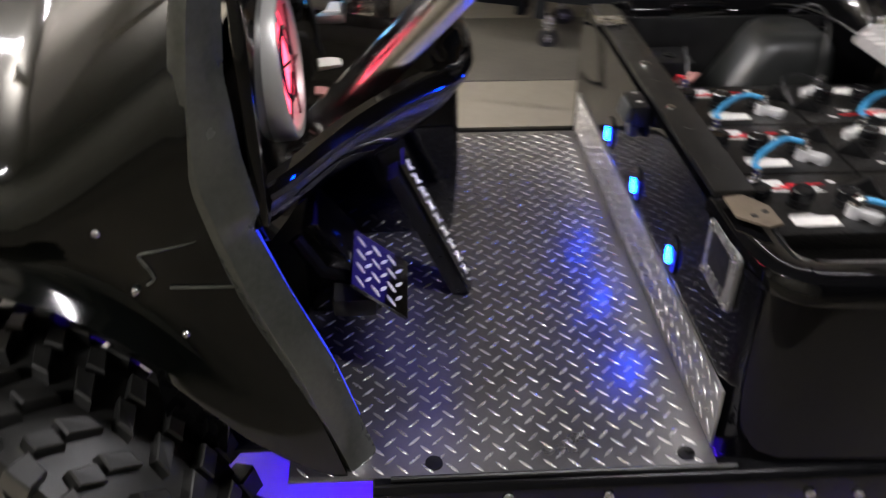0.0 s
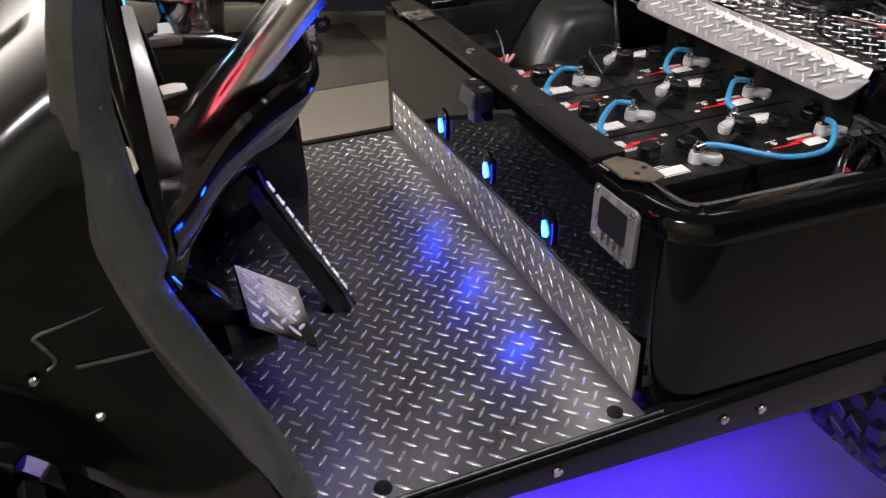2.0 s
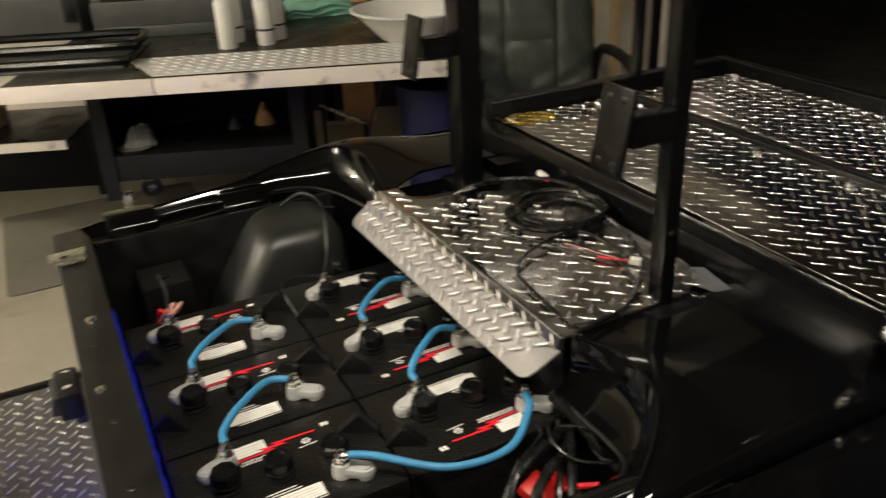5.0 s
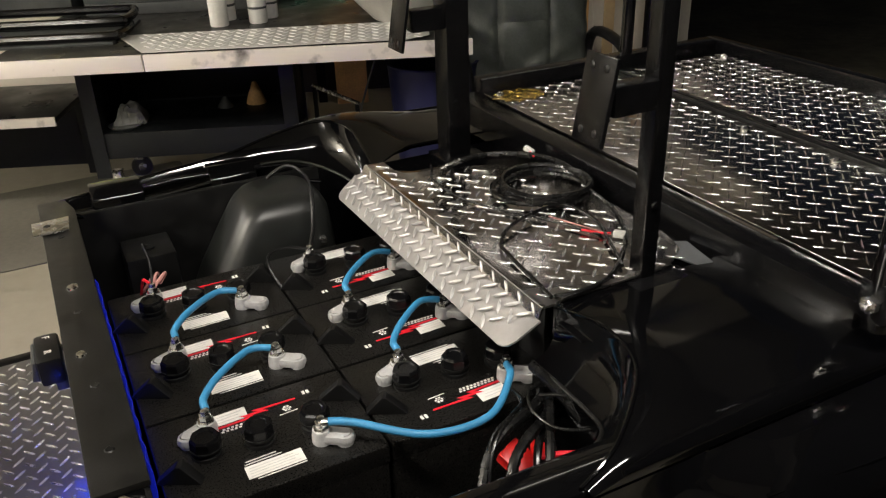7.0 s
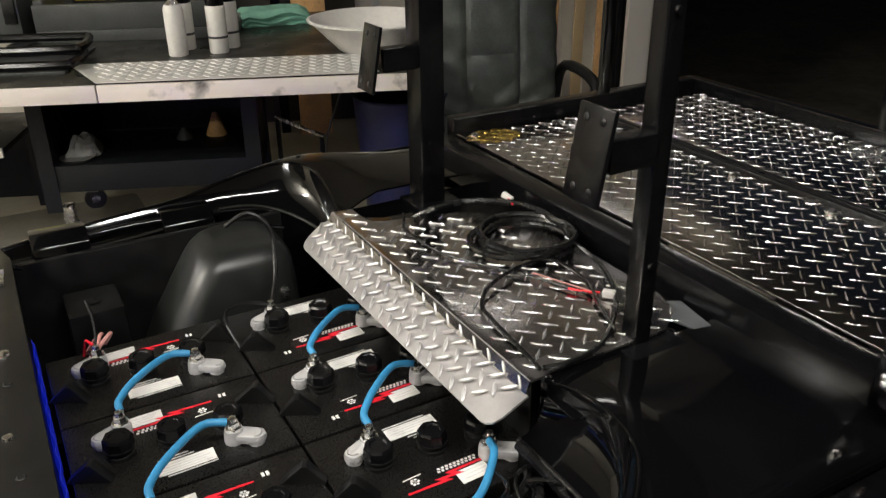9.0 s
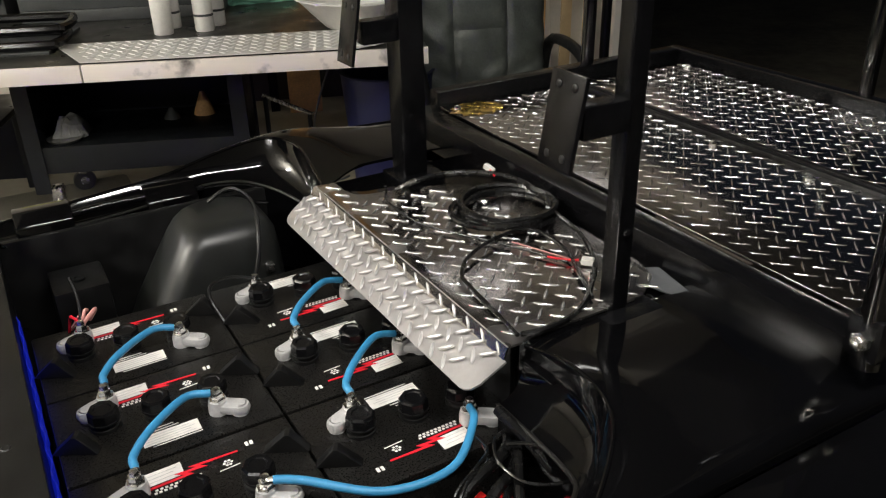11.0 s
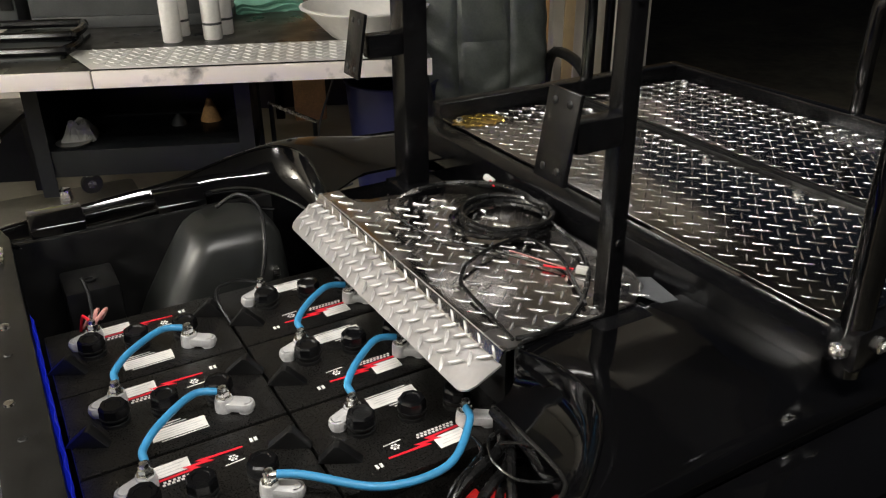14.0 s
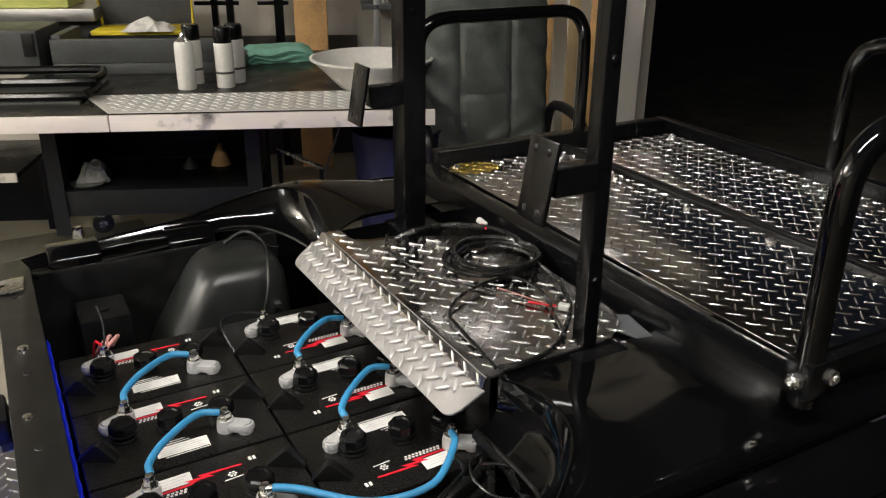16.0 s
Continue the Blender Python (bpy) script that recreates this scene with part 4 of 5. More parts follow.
part("grille_bar", lathe([(0.036, 0.030), (0.039, 0.032), (0.042, 0.030), (0.039, 0.028), (0.036, 0.030)], 28, SP), PLASTIC, spk)

# steering column
A, B = Vector((-0.61, 0.40, 0.884)), Vector((-0.150, 0.40, 1.352))
col = part("steering_column", tube([A, B], 0.0315, 28), COLUMN, cart, "polished steel steering column, wheel off")
d = (B - A).normalized()
part("column_collar", tube([B - d * 0.012, B + d * 0.012], 0.0335, 24), CHROME, col)
part("universal_joint", tube([B + d * 0.008, B + d * 0.022, B + d * 0.022 + Vector((0.018, 0, 0.008))], [0.014, 0.013, 0.011], 14), STEEL, col)
part("column_shaft", tube([B + d * 0.022, B + d * 0.022 + Vector((0.046, 0, 0.0195)), B + d * 0.022 + Vector((0.092, 0, 0.039))], [0.010, 0.009, 0.007], 14), STEEL, col, "bent splined steel shaft end")

# pedals


def pedal(name, c00, c10, c11, c01, label):
    """A tread-plate pedal through four corners."""
    P = [Vector(c) for c in (c00, c10, c11, c01)]
    P[2] = P[1] + P[3] - P[0]
    nrm = (P[1] - P[0]).cross(P[3] - P[0]).normalized()
    if nrm.z < 0:
        P = [P[1], P[0], P[3], P[2]]
        nrm = -nrm
    bm = add_faces(bmesh.new(), [p + nrm * 0.003 for p in P] + [p - nrm * 0.003 for p in P], [(0, 1, 2, 3), (7, 6, 5, 4), (0, 4, 5, 1), (1, 5, 6, 2), (2, 6, 7, 3), (3, 7, 4, 0)])
    bmesh.ops.recalc_face_normals(bm, faces=bm.faces[:])
    ob = part(name, bm, PEDALALU, cart, label, smooth=False)
    ex, ey = (P[1] - P[0]), (P[3] - P[0])
    w, h = ex.length, ey.length
    ex.normalize()
    ey.normalize()
    m = Matrix.Translation(P[0] + nrm * 0.003) @ Matrix((ex, ey, nrm)).transposed().to_4x4()
    # Near-white lugs on the darkened plate carry the glints in their colour.
    tread(ob, w, h, m, weave=0.0270, size=(0.0105, 0.0029, 0.0024), material=LUGDULL, turn=8)
    return ob


bk = pedal("brake_pedal", (-0.513, 0.215, 0.771), (-0.432, 0.191, 0.723), (-0.436, 0.300, 0.760), (-0.511, 0.324, 0.796), "diamond-plate brake pedal")
part("pedal_arm", tube([(-0.50, 0.27, 0.74), (-0.56, 0.29, 0.74), (-0.60, 0.30, 0.80)], 0.012, 8), SATIN, bk)
part("pad", box((-0.545, 0.225, 0.70), (-0.475, 0.305, 0.735), 0.012), RUBBER, bk)
gp = pedal("gas_pedal", (-0.318, 0.395, 0.622), (-0.318, 0.455, 0.622), (-0.432, 0.485, 0.852), (-0.432, 0.435, 0.852), "long diamond-plate throttle pedal")
part("pedal_base", prism([(-0.350, 0.60), (-0.318, 0.60), (-0.330, 0.63), (-0.440, 0.845), (-0.458, 0.835)], "y", 0.41, 0.465, 0.003), PLASTIC, gp)

# things on the dash
tp = part("toggle_plate", box((-0.556, 0.455, 1.080), (-0.513, 0.525, 1.094), 0.004), BRUSHED, cart, "bright switch plate on the dash")
part("inset", box((-0.548, 0.466, 1.094), (-0.521, 0.514, 1.0965), 0.001), WHITE, tp)
tp = part("toggle_plate", box((-0.503, 0.472, 1.080), (-0.468, 0.545, 1.092), 0.004), CHROME, cart, "chrome toggle plate on the dash")
for y in (0.49, 0.525):
    part("toggle", box((-0.495, y - 0.010, 1.092), (-0.476, y + 0.010, 1.102), 0.002), CHROMEBLK, tp)
part("wire_plug", box((-0.018, -0.012, -0.008), (0.018, 0.012, 0.008), 0.002, m=pose(-0.540, 0.440, 1.022, -50, 0, 14)), TRIMW, cart, "pale wire plug in the dash pocket")
part("wire_plug", box((-0.010, -0.006, -0.006), (0.010, 0.006, 0.006), 0.002, m=pose(-0.552, 0.412, 0.992, -40, 0, -10)), COPPER, cart)
for k in range(3):
    part("dash_wire", tube([(-0.585, 0.50 + 0.03 * k, 1.10), (-0.575, 0.47 + 0.02 * k, 1.125 - 0.006 * k), (-0.560, 0.45, 1.10 - 0.01 * k), (-0.550, 0.435, 1.04)], 0.0028, 7, smooth=5), PLASTIC, cart)
part("dash_gauge", box((-0.60, 0.45, 1.085), (-0.578, 0.63, 1.19), 0.008), PLASTIC, cart, "black dash gauge with blue lights")
part("gauge_light", box((-0.577, 0.528, 1.135), (-0.574, 0.556, 1.160), 0.001), CYANLED, cart)
part("gauge_light", box((-0.579, 0.548, 1.112), (-0.574, 0.578, 1.125), 0.001), CYANBAR, cart)
part("cup_holder", lathe([(0.036, 0.0), (0.040, 0.04), (0.043, 0.085), (0.050, 0.088), (0.050, 0.094), (0.040, 0.094), (0.036, 0.03), (0, 0.02)], 28, pose(-0.485, 0.545, 1.078) @ Matrix.Diagonal((1.15, 1.15, 0.55, 1))), CHROMEBLK, cart, "round gloss black cup holder in the dash tray")


# wheels
def wheel(name, m):
    w = part(name, lathe([(0.10, -0.075), (0.17, -0.085), (0.185, -0.095), (0.19, -0.06), (0.19, 0.06), (0.185, 0.095), (0.17, 0.085), (0.13, 0.03), (0.05, 0.035), (0.0, 0.045)], 36, m), GLOSS, cart, "black alloy wheel with an all-terrain tyre")
    tyre = part("tyre", lathe([(0.18, -0.10), (0.24, -0.116), (0.285, -0.114), (0.302, -0.104), (0.309, -0.06), (0.311, 0.0), (0.309, 0.06), (0.302, 0.104), (0.285, 0.114), (0.24, 0.116), (0.18, 0.10)], 48, m), RUBBER, w, "black all-terrain tyre")
    bm = bmesh.new()

    def block(outline, b, low, top):
        """A raised block: outline of (angle, across), drawn in a little at its top."""
        ca, cy = sum(p[0] for p in outline) / len(outline), sum(p[1] for p in outline) / len(outline)
        pts = []
        for r, sh in ((low, 1.0), (top - 0.003, 0.90), (top, 0.78)):
            for a, y in outline:
                aa = b + ca + (a - ca) * sh
                pts.append(m @ Vector((r * math.cos(aa), r * math.sin(aa), cy + (y - cy) * sh)))
        n = len(outline)
        add_faces(bm, pts, [(k * n + q, k * n + (q + 1) % n, (k + 1) * n + (q + 1) % n, (k + 1) * n + q) for k in (0, 1) for q in range(n)] + [tuple(range(2 * n, 3 * n))])

    def side_block(b, up):
        """A raised triangle with a sunken middle on each side wall."""
        for s in (-1, 1):
            tri = [(0.238, -0.10), (0.238, 0.10), (0.286, 0.0)] if up else [(0.286, -0.10), (0.286, 0.10), (0.238, 0.0)]
            cr, pts = sum(p[0] for p in tri) / 3, []
            for sh, out in ((1.0, 0.112), (0.94, 0.121), (0.62, 0.121), (0.56, 0.1155)):
                for r, a in tri:
                    rr, aa = cr + (r - cr) * sh, b + a * sh
                    pts.append(m @ Vector((rr * math.cos(aa), rr * math.sin(aa), s * out)))
            add_faces(bm, pts, [(k * 3 + q, k * 3 + (q + 1) % 3, k * 3 + 3 + (q + 1) % 3, k * 3 + 3 + q) for k in (0, 1, 2) for q in range(3)] + [(9, 10, 11)])

    for k in range(30):
        a = 2 * math.pi * k / 30
        for s in (-1, 1):
            h = a + (0 if s > 0 else math.pi / 30)
            block([(-0.085, s * 0.006), (0.005, s * 0.006), (0.085, s * 0.040), (0.000, s * 0.046)], h, 0.304, 0.333)
            block([(-0.030, s * 0.052), (0.060, s * 0.046), (0.120, s * 0.078), (0.040, s * 0.084)], h, 0.302, 0.332)
            block([(-0.055, s * 0.090), (0.065, s * 0.084), (0.075, s * 0.123), (-0.060, s * 0.123)], h, 0.290, 0.328)
        side_block(a, k % 2 == 0)
    bmesh.ops.recalc_face_normals(bm, faces=bm.faces[:])
    part("tread_pattern", bm, RUBBER, tyre, "chunky tread blocks and side wall triangles", "stuff", smooth=False)
    return w


for x, steer in ((-0.985, -26), (0.82, 0)):
    wheel("wheel", pose(x, 0.09, G + 0.34, 0, 0, steer) @ pose(0, 0, 0, 90, 0, 0))
    wheel("wheel", pose(x, 1.02, G + 0.34, 0, 0, steer) @ pose(0, 0, 0, -90, 0, 0))
part("axle", tube([(-0.985, 0.15, 0.44), (-0.985, 0.96, 0.44)], 0.025, 10), PLASTIC, cart)
part("axle", tube([(0.82, 0.15, 0.44), (0.82, 0.96, 0.44)], 0.035, 10), PLASTIC, cart)


# ---- batteries ----
def flat(lo, hi, z, material, parent, name, skew=0.0, h=0.0006):
    """A thin printed patch on the battery top."""
    return part(name, prism([(lo[0], lo[1]), (hi[0], lo[1] + skew), (hi[0], hi[1] + skew), (lo[0], hi[1])], "z", z, z + h), material, parent, smooth=False)


def battery(m, turned=False):
    """turned: the printed lid faces the other way, the lead posts do not."""
    b = thing("battery", "black deep-cycle cart battery with white labels and red stripe", "battery", m, "batteries in the bay")
    case = part("case", box((-0.135, -0.094, -0.27), (0.135, 0.094, -0.012), 0.006), CASE, b, "dusty black plastic battery case")
    part("lid", box((-0.1365, -0.0955, -0.028), (0.1365, 0.0955, 0.0), 0.004), CASE, b)
    for x, y in ((-0.074, 0.003), (-0.008, -0.006), (0.066, -0.012)):
        cap = part("vent_cap", lathe([(0.0195, 0.0), (0.0195, 0.005), (0.0165, 0.006), (0.0165, 0.011), (0.0205, 0.012), (0.0205, 0.014), (0.0, 0.0145)], 20, pose(x, y, 0.0)), PLASTIC, b, "black screw vent cap")
        part("grip", lathe([(0.0200, 0.0135), (0.0196, 0.027), (0.0172, 0.0300), (0.0120, 0.0300), (0.0105, 0.0285), (0.0, 0.0285)], 8, pose(x, y, 0.0, 0, 0, 20 + 900 * x)), SATIN, cap, "faceted grip", smooth=False)
    for x, y, rot in (((0.064, -0.044, 204), (-0.064, 0.044, 324)) if turned else ((-0.064, 0.044, 24), (0.064, -0.044, 144))):
        t = part("terminal", prism([(p[0], p[1]) for p in rounded(-0.043, -0.0120, 0.0125, 0.0120, 0.0118, 6)], "z", 0.002, 0.016, 0.005), LEAD, b, "cast lead terminal with bolt", m=pose(x, y, 0.0, 0, 0, rot))
        part("boss", lathe([(0.0138, 0.0), (0.0134, 0.012), (0.0120, 0.0195), (0.0, 0.0195)], 16, pose(0, 0, 0)), LEAD, t)
        part("paddle_stem", lathe([(0.0115, -0.002), (0.0108, 0.003), (0, 0.003)], 14, pose(-0.030, 0, 0)), LEAD, t)
        part("bolt", lathe([(0.0115, 0.019), (0.0115, 0.022), (0.0085, 0.0225), (0.0085, 0.030), (0.0060, 0.031), (0.0055, 0.037), (0.0, 0.038)], 6, pose(0, 0, 0)), STEEL, t)
    for s in (-1, 1):
        part("lift_lug", prism([(-0.029, 0.0), (0.029, 0.0), (0.006, 0.027), (0.0, 0.027)], "y", -0.008, 0.008, 0.0015), PLASTIC, b, m=pose(s * 0.115, s * 0.030, 0.0, 0, 0, -28))
    flat((-0.052, 0.050), (-0.008, 0.074), 0.0, WHITE, b, "label", 0.002)
    for k in range(4):
        flat((-0.036, -0.067 + 0.005 * k), (0.028 - 0.006 * (k % 2), -0.0662 + 0.005 * k), 0.0007, LEAD, b, "printed_line", 0.002, 0.0003)
    for k in range(3):
        flat((-0.049, 0.055 + 0.006 * k), (-0.014 - 0.005 * (k % 2), 0.0556 + 0.006 * k), 0.0007, LEAD, b, "printed_line", 0.002, 0.0003)
    flat((-0.040, -0.070), (0.034, -0.046), 0.0, WHITE, b, "label", 0.002)
    part("stripe", prism([(-0.052, 0.0435), (0.002, 0.0465), (-0.005, 0.0525), (0.020, 0.0515), (0.012, 0.0575), (0.060, 0.0575), (0.060, 0.0605), (-0.002, 0.0615), (0.006, 0.0560), (-0.020, 0.0565), (-0.010, 0.0495), (-0.052, 0.0475)], "z", 0.0, 0.0007), RED, b, "red lightning stripe", smooth=False)
    bm = bmesh.new()
    for k in range(10):
        for r in range(2):
            x, y = -0.048 + 0.0058 * k + 0.0020 * r, 0.0335 + 0.0048 * r + 0.00012 * k
            box((x, y, 0.0), (x + 0.0036, y + 0.0032, 0.0006), 0.0, bm=bm)
    part("printed_dots", bm, WHITE, b, smooth=False)
    for k, (x0, x1) in enumerate(((-0.038, 0.010), (-0.036, 0.004))):
        flat((x0, -0.043 + 0.005 * k), (x1, -0.0415 + 0.005 * k), 0.0, WHITE, b, "printed_line", 0.002)
    flat((-0.030, -0.074), (0.034, -0.0725), 0.0, WHITE, b, "printed_line", 0.002)
    bm = bmesh.new()
    for k in range(6):
        lathe([(0.0, 0.0006), (0.0021, 0.0006)][::-1], 6, pose(0.043 + 0.0046 * math.cos(k * math.pi / 3), 0.043 + 0.0046 * math.sin(k * math.pi / 3), 0.0), bm)
    lathe([(0.0009, 0.0006), (0.0018, 0.0006)], 8, pose(0.043, 0.043, 0.0), bm)
    part("emblem", bm, WHITE, b, smooth=False)
    flat((0.030, 0.032), (0.056, 0.0335), 0.0, WHITE, b, "printed_line", 0.002)
    part("side_label", prism([(-0.055, -0.125), (0.045, -0.125), (0.045, -0.055), (-0.055, -0.055)], "y", -0.0948, -0.0942), WHITE, b, "pale printed label on the battery side", smooth=False)
    flat((0.072, 0.062), (0.076, 0.070), 0.0, WHITE, b, "printed_mark")
    flat((0.078, 0.062), (0.082, 0.070), 0.0, WHITE, b, "printed_mark")
    return b


BT = 0.812
BX, BY = (0.211, 0.487), (0.738, 0.545, 0.350)
for i, x in enumerate(BX):
    first = battery(pose(x, BY[0], BT, 0, 0, 180 * i), i == 1)
    for y in BY[1:]:
        copy_thing(first, pose(x, y, BT, 0, 0, 180 * i))


def post_at(i, j, right):
    s = 1 if right else -1
    return Vector((BX[i] + s * 0.062, BY[j] - s * 0.046, BT + 0.028))


def cable(a, b, bow, lift=0.012, r=0.0053):
    """A blue jumper cable with crimped lugs from bolt to bolt."""
    a, b = Vector(a), Vector(b)
    ends = glide([a, a + (bow[0] - a) * 0.25 + Vector((0, 0, 0.004))] + [Vector(p) for p in bow] + [b + (bow[-1] - b) * 0.25 + Vector((0, 0, 0.004)), b], 6)
    c = thing("battery_cable", "thick blue jumper cable bolted between two batteries", "cable", None, "blue battery cables")
    n = len(ends)
    k = max(2, n // 7)
    part("jacket", tube(ends[k:n - k], r, 12), BLUE, c, "blue cable jacket")
    part("crimp", tube(ends[1:k + 2], r * 0.93, 10), STEEL, c, "bright crimped lug")
    part("crimp", tube(ends[n - k - 2:n - 1], r * 0.93, 10), STEEL, c, "bright crimped lug")
    return c


for i in range(2):
    for j in range(2):
        a, b = post_at(i, j, True), post_at(i, j + 1, False)
        cable(a, b, [a + Vector((-0.040, 0.002, 0.010)), a.lerp(b, 0.60) + Vector((-0.018, 0.016, 0.014)), b + Vector((0.004, 0.026, 0.008))])
a, b = post_at(0, 2, True), post_at(1, 2, True)
cable(a, b, [a + Vector((0.04, -0.024, 0.004)), a + Vector((0.115, -0.078, -0.006)), a + Vector((0.20, -0.085, -0.006)), b + Vector((-0.018, -0.040, 0.006))])

# ---- in and round the battery bay ----
sock = thing("charger_socket", "grey boxed charger socket inside the battery bay", "socket", pose(0.168, 0.975, 0.775))
part("body", box((-0.045, -0.05, -0.12), (0.045, 0.05, 0.055), 0.006), PLASTIC, sock)
part("ring", lathe([(0.012, 0.0), (0.012, 0.004), (0.007, 0.004), (0.006, 0.001), (0, 0.001)], 16, pose(0.0, -0.01, 0.055)), PLASTIC, sock)
hump = thing("bay_hump", "smoky black moulded hump in the corner of the battery bay", "cover", None)
rows = []
for z, x0, x1, y0, r in ((0.55, 0.215, 0.515, 0.845, 0.03), (0.66, 0.22, 0.515, 0.855, 0.035), (0.75, 0.262, 0.515, 0.868, 0.04), (0.82, 0.305, 0.513, 0.880, 0.04), (0.862, 0.332, 0.510, 0.890, 0.04), (0.880, 0.346, 0.502, 0.902, 0.04), (0.889, 0.362, 0.488, 0.918, 0.035), (0.892, 0.382, 0.466, 0.94, 0.028)):
    row = [Vector((x, y, z)) for x, y in rounded(x0, y0, x1, 1.04, r, 6)]
    rows.append(row + [row[0].copy()])
bmh = sheet(rows, 0)
bmesh.ops.remove_doubles(bmh, verts=bmh.verts[:], dist=0.0001)
bmh.faces.new([v for v in bmh.verts if v.co.z > 0.8915])
bmesh.ops.recalc_face_normals(bmh, faces=bmh.faces[:])
part("cover", bmh, SMOKY, hump)
part("clip", box((0.47, 0.865, 0.80), (0.485, 0.885, 0.815), 0.003), STEEL, hump)
wires = thing("terminal_wires", "thin red and pink wires bolted on a battery terminal", "wire", None)
p = post_at(0, 0, False)
part("wire", tube([p, p + Vector((0.008, 0.008, 0.018)), p + Vector((0.012, 0.02, 0.012)), p + Vector((0.0, 0.03, 0.0)), p + Vector((-0.016, 0.045, -0.03))], 0.0028, 6, smooth=5), COPPER, wires)
part("wire", tube([p, p + Vector((0.016, 0.0, 0.016)), p + Vector((0.024, 0.014, 0.014)), p + Vector((0.014, 0.03, -0.01))], 0.0032, 6, smooth=5), COPPER, wires)
part("wire", tube([p, p + Vector((-0.010, 0.008, 0.012)), p + Vector((-0.014, 0.024, 0.002)), p + Vector((-0.022, 0.05, -0.05))], 0.0025, 6, smooth=5), RED, wires)
part("wire", tube([p + Vector((0.0, 0.05, 0.06)), p + Vector((0.004, 0.03, 0.035)), p], 0.003, 6, smooth=5), PLASTIC, wires)
w2 = thing("negative_lead", "thin black lead looping to a battery terminal", "wire", None)
p = post_at(1, 0, False)
part("wire", tube([p, p + Vector((-0.04, 0.005, 0.012)), p + Vector((-0.075, -0.005, 0.012)), p + Vector((-0.085, -0.03, 0.0)), p + Vector((-0.075, -0.06, -0.03))], 0.003, 7, smooth=5), PLASTIC, w2)
part("wire", tube([p, p + Vector((0.03, 0.06, 0.03)), p + Vector((0.04, 0.10, 0.09)), p + Vector((0.01, 0.12, 0.12)), p + Vector((-0.03, 0.13, 0.10))], 0.004, 7, smooth=5), PLASTIC, w2)

coil = thing("conduit_coil", "coil of black corrugated conduit lying on the lid", "cable", None)
pts = []
for k in range(68):
    a = 2 * math.pi * k / 20 - 1.9
    rad = 0.078 + 0.007 * math.sin(k * 0.53) - 0.006 * (k // 20 % 2)
    pts.append((0.788 + rad * math.cos(a) + 0.004 * (k // 20), 0.585 + rad * 0.96 * math.sin(a), 0.951 + 0.0042 * (k / 20)))
pts += [(0.866, 0.625, 0.966), (0.862, 0.685, 0.962), (0.835, 0.735, 0.958), (0.785, 0.765, 0.957), (0.728, 0.768, 0.956), (0.696, 0.790, 0.935)]
part("conduit", tube(pts, 0.0052, 8, smooth=2, ridges=0.16), SHEEN, coil)
part("plug", box((-0.005, -0.011, -0.005), (0.005, 0.011, 0.005), 0.002, m=pose(0.862, 0.738, 0.960, 20, 0, 20)), WHITE, coil, "white wire plug")
part("plug_wire", tube([(0.858, 0.728, 0.960), (0.852, 0.712, 0.960), (0.848, 0.700, 0.962)], 0.002, 6), RED, coil)
lead = thing("loose_lead", "loose black lead snaking over the lid with a white plug", "cable", None)
part("lead", tube([(0.598, 0.268, 0.950), (0.604, 0.328, 0.951), (0.610, 0.396, 0.953), (0.617, 0.431, 0.955), (0.655, 0.470, 0.957), (0.723, 0.497, 0.958), (0.775, 0.490, 0.960), (0.787, 0.426, 0.955), (0.766, 0.364, 0.952), (0.733, 0.290, 0.951)], 0.0030, 7, smooth=6), SHEEN, lead)
part("lead", tube([(0.840, 0.535, 0.965), (0.838, 0.455, 0.956), (0.808, 0.382, 0.953), (0.764, 0.326, 0.952), (0.700, 0.276, 0.950), (0.640, 0.262, 0.950), (0.602, 0.266, 0.951)], 0.0036, 7, smooth=6), SHEEN, lead)
part("lead", tube([(0.682, 0.800, 0.945), (0.665, 0.760, 0.953), (0.648, 0.723, 0.951), (0.652, 0.626, 0.950), (0.678, 0.560, 0.951), (0.728, 0.472, 0.951), (0.768, 0.388, 0.951)], 0.0018, 6, smooth=6), SHEEN, lead)
part("lead", tube([(0.735, 0.480, 0.953), (0.760, 0.425, 0.952), (0.780, 0.380, 0.952)], 0.0011, 6, smooth=5), COPPER, lead)
part("plug", box((-0.009, -0.006, -0.005), (0.009, 0.006, 0.005), 0.002, m=pose(0.790, 0.370, 0.9535, 0, 0, -52)), WHITE, lead, "white wire plug")
part("plug_wire", tube([(0.782, 0.380, 0.953), (0.770, 0.390, 0.952), (0.752, 0.414, 0.952)], 0.002, 6), RED, lead)

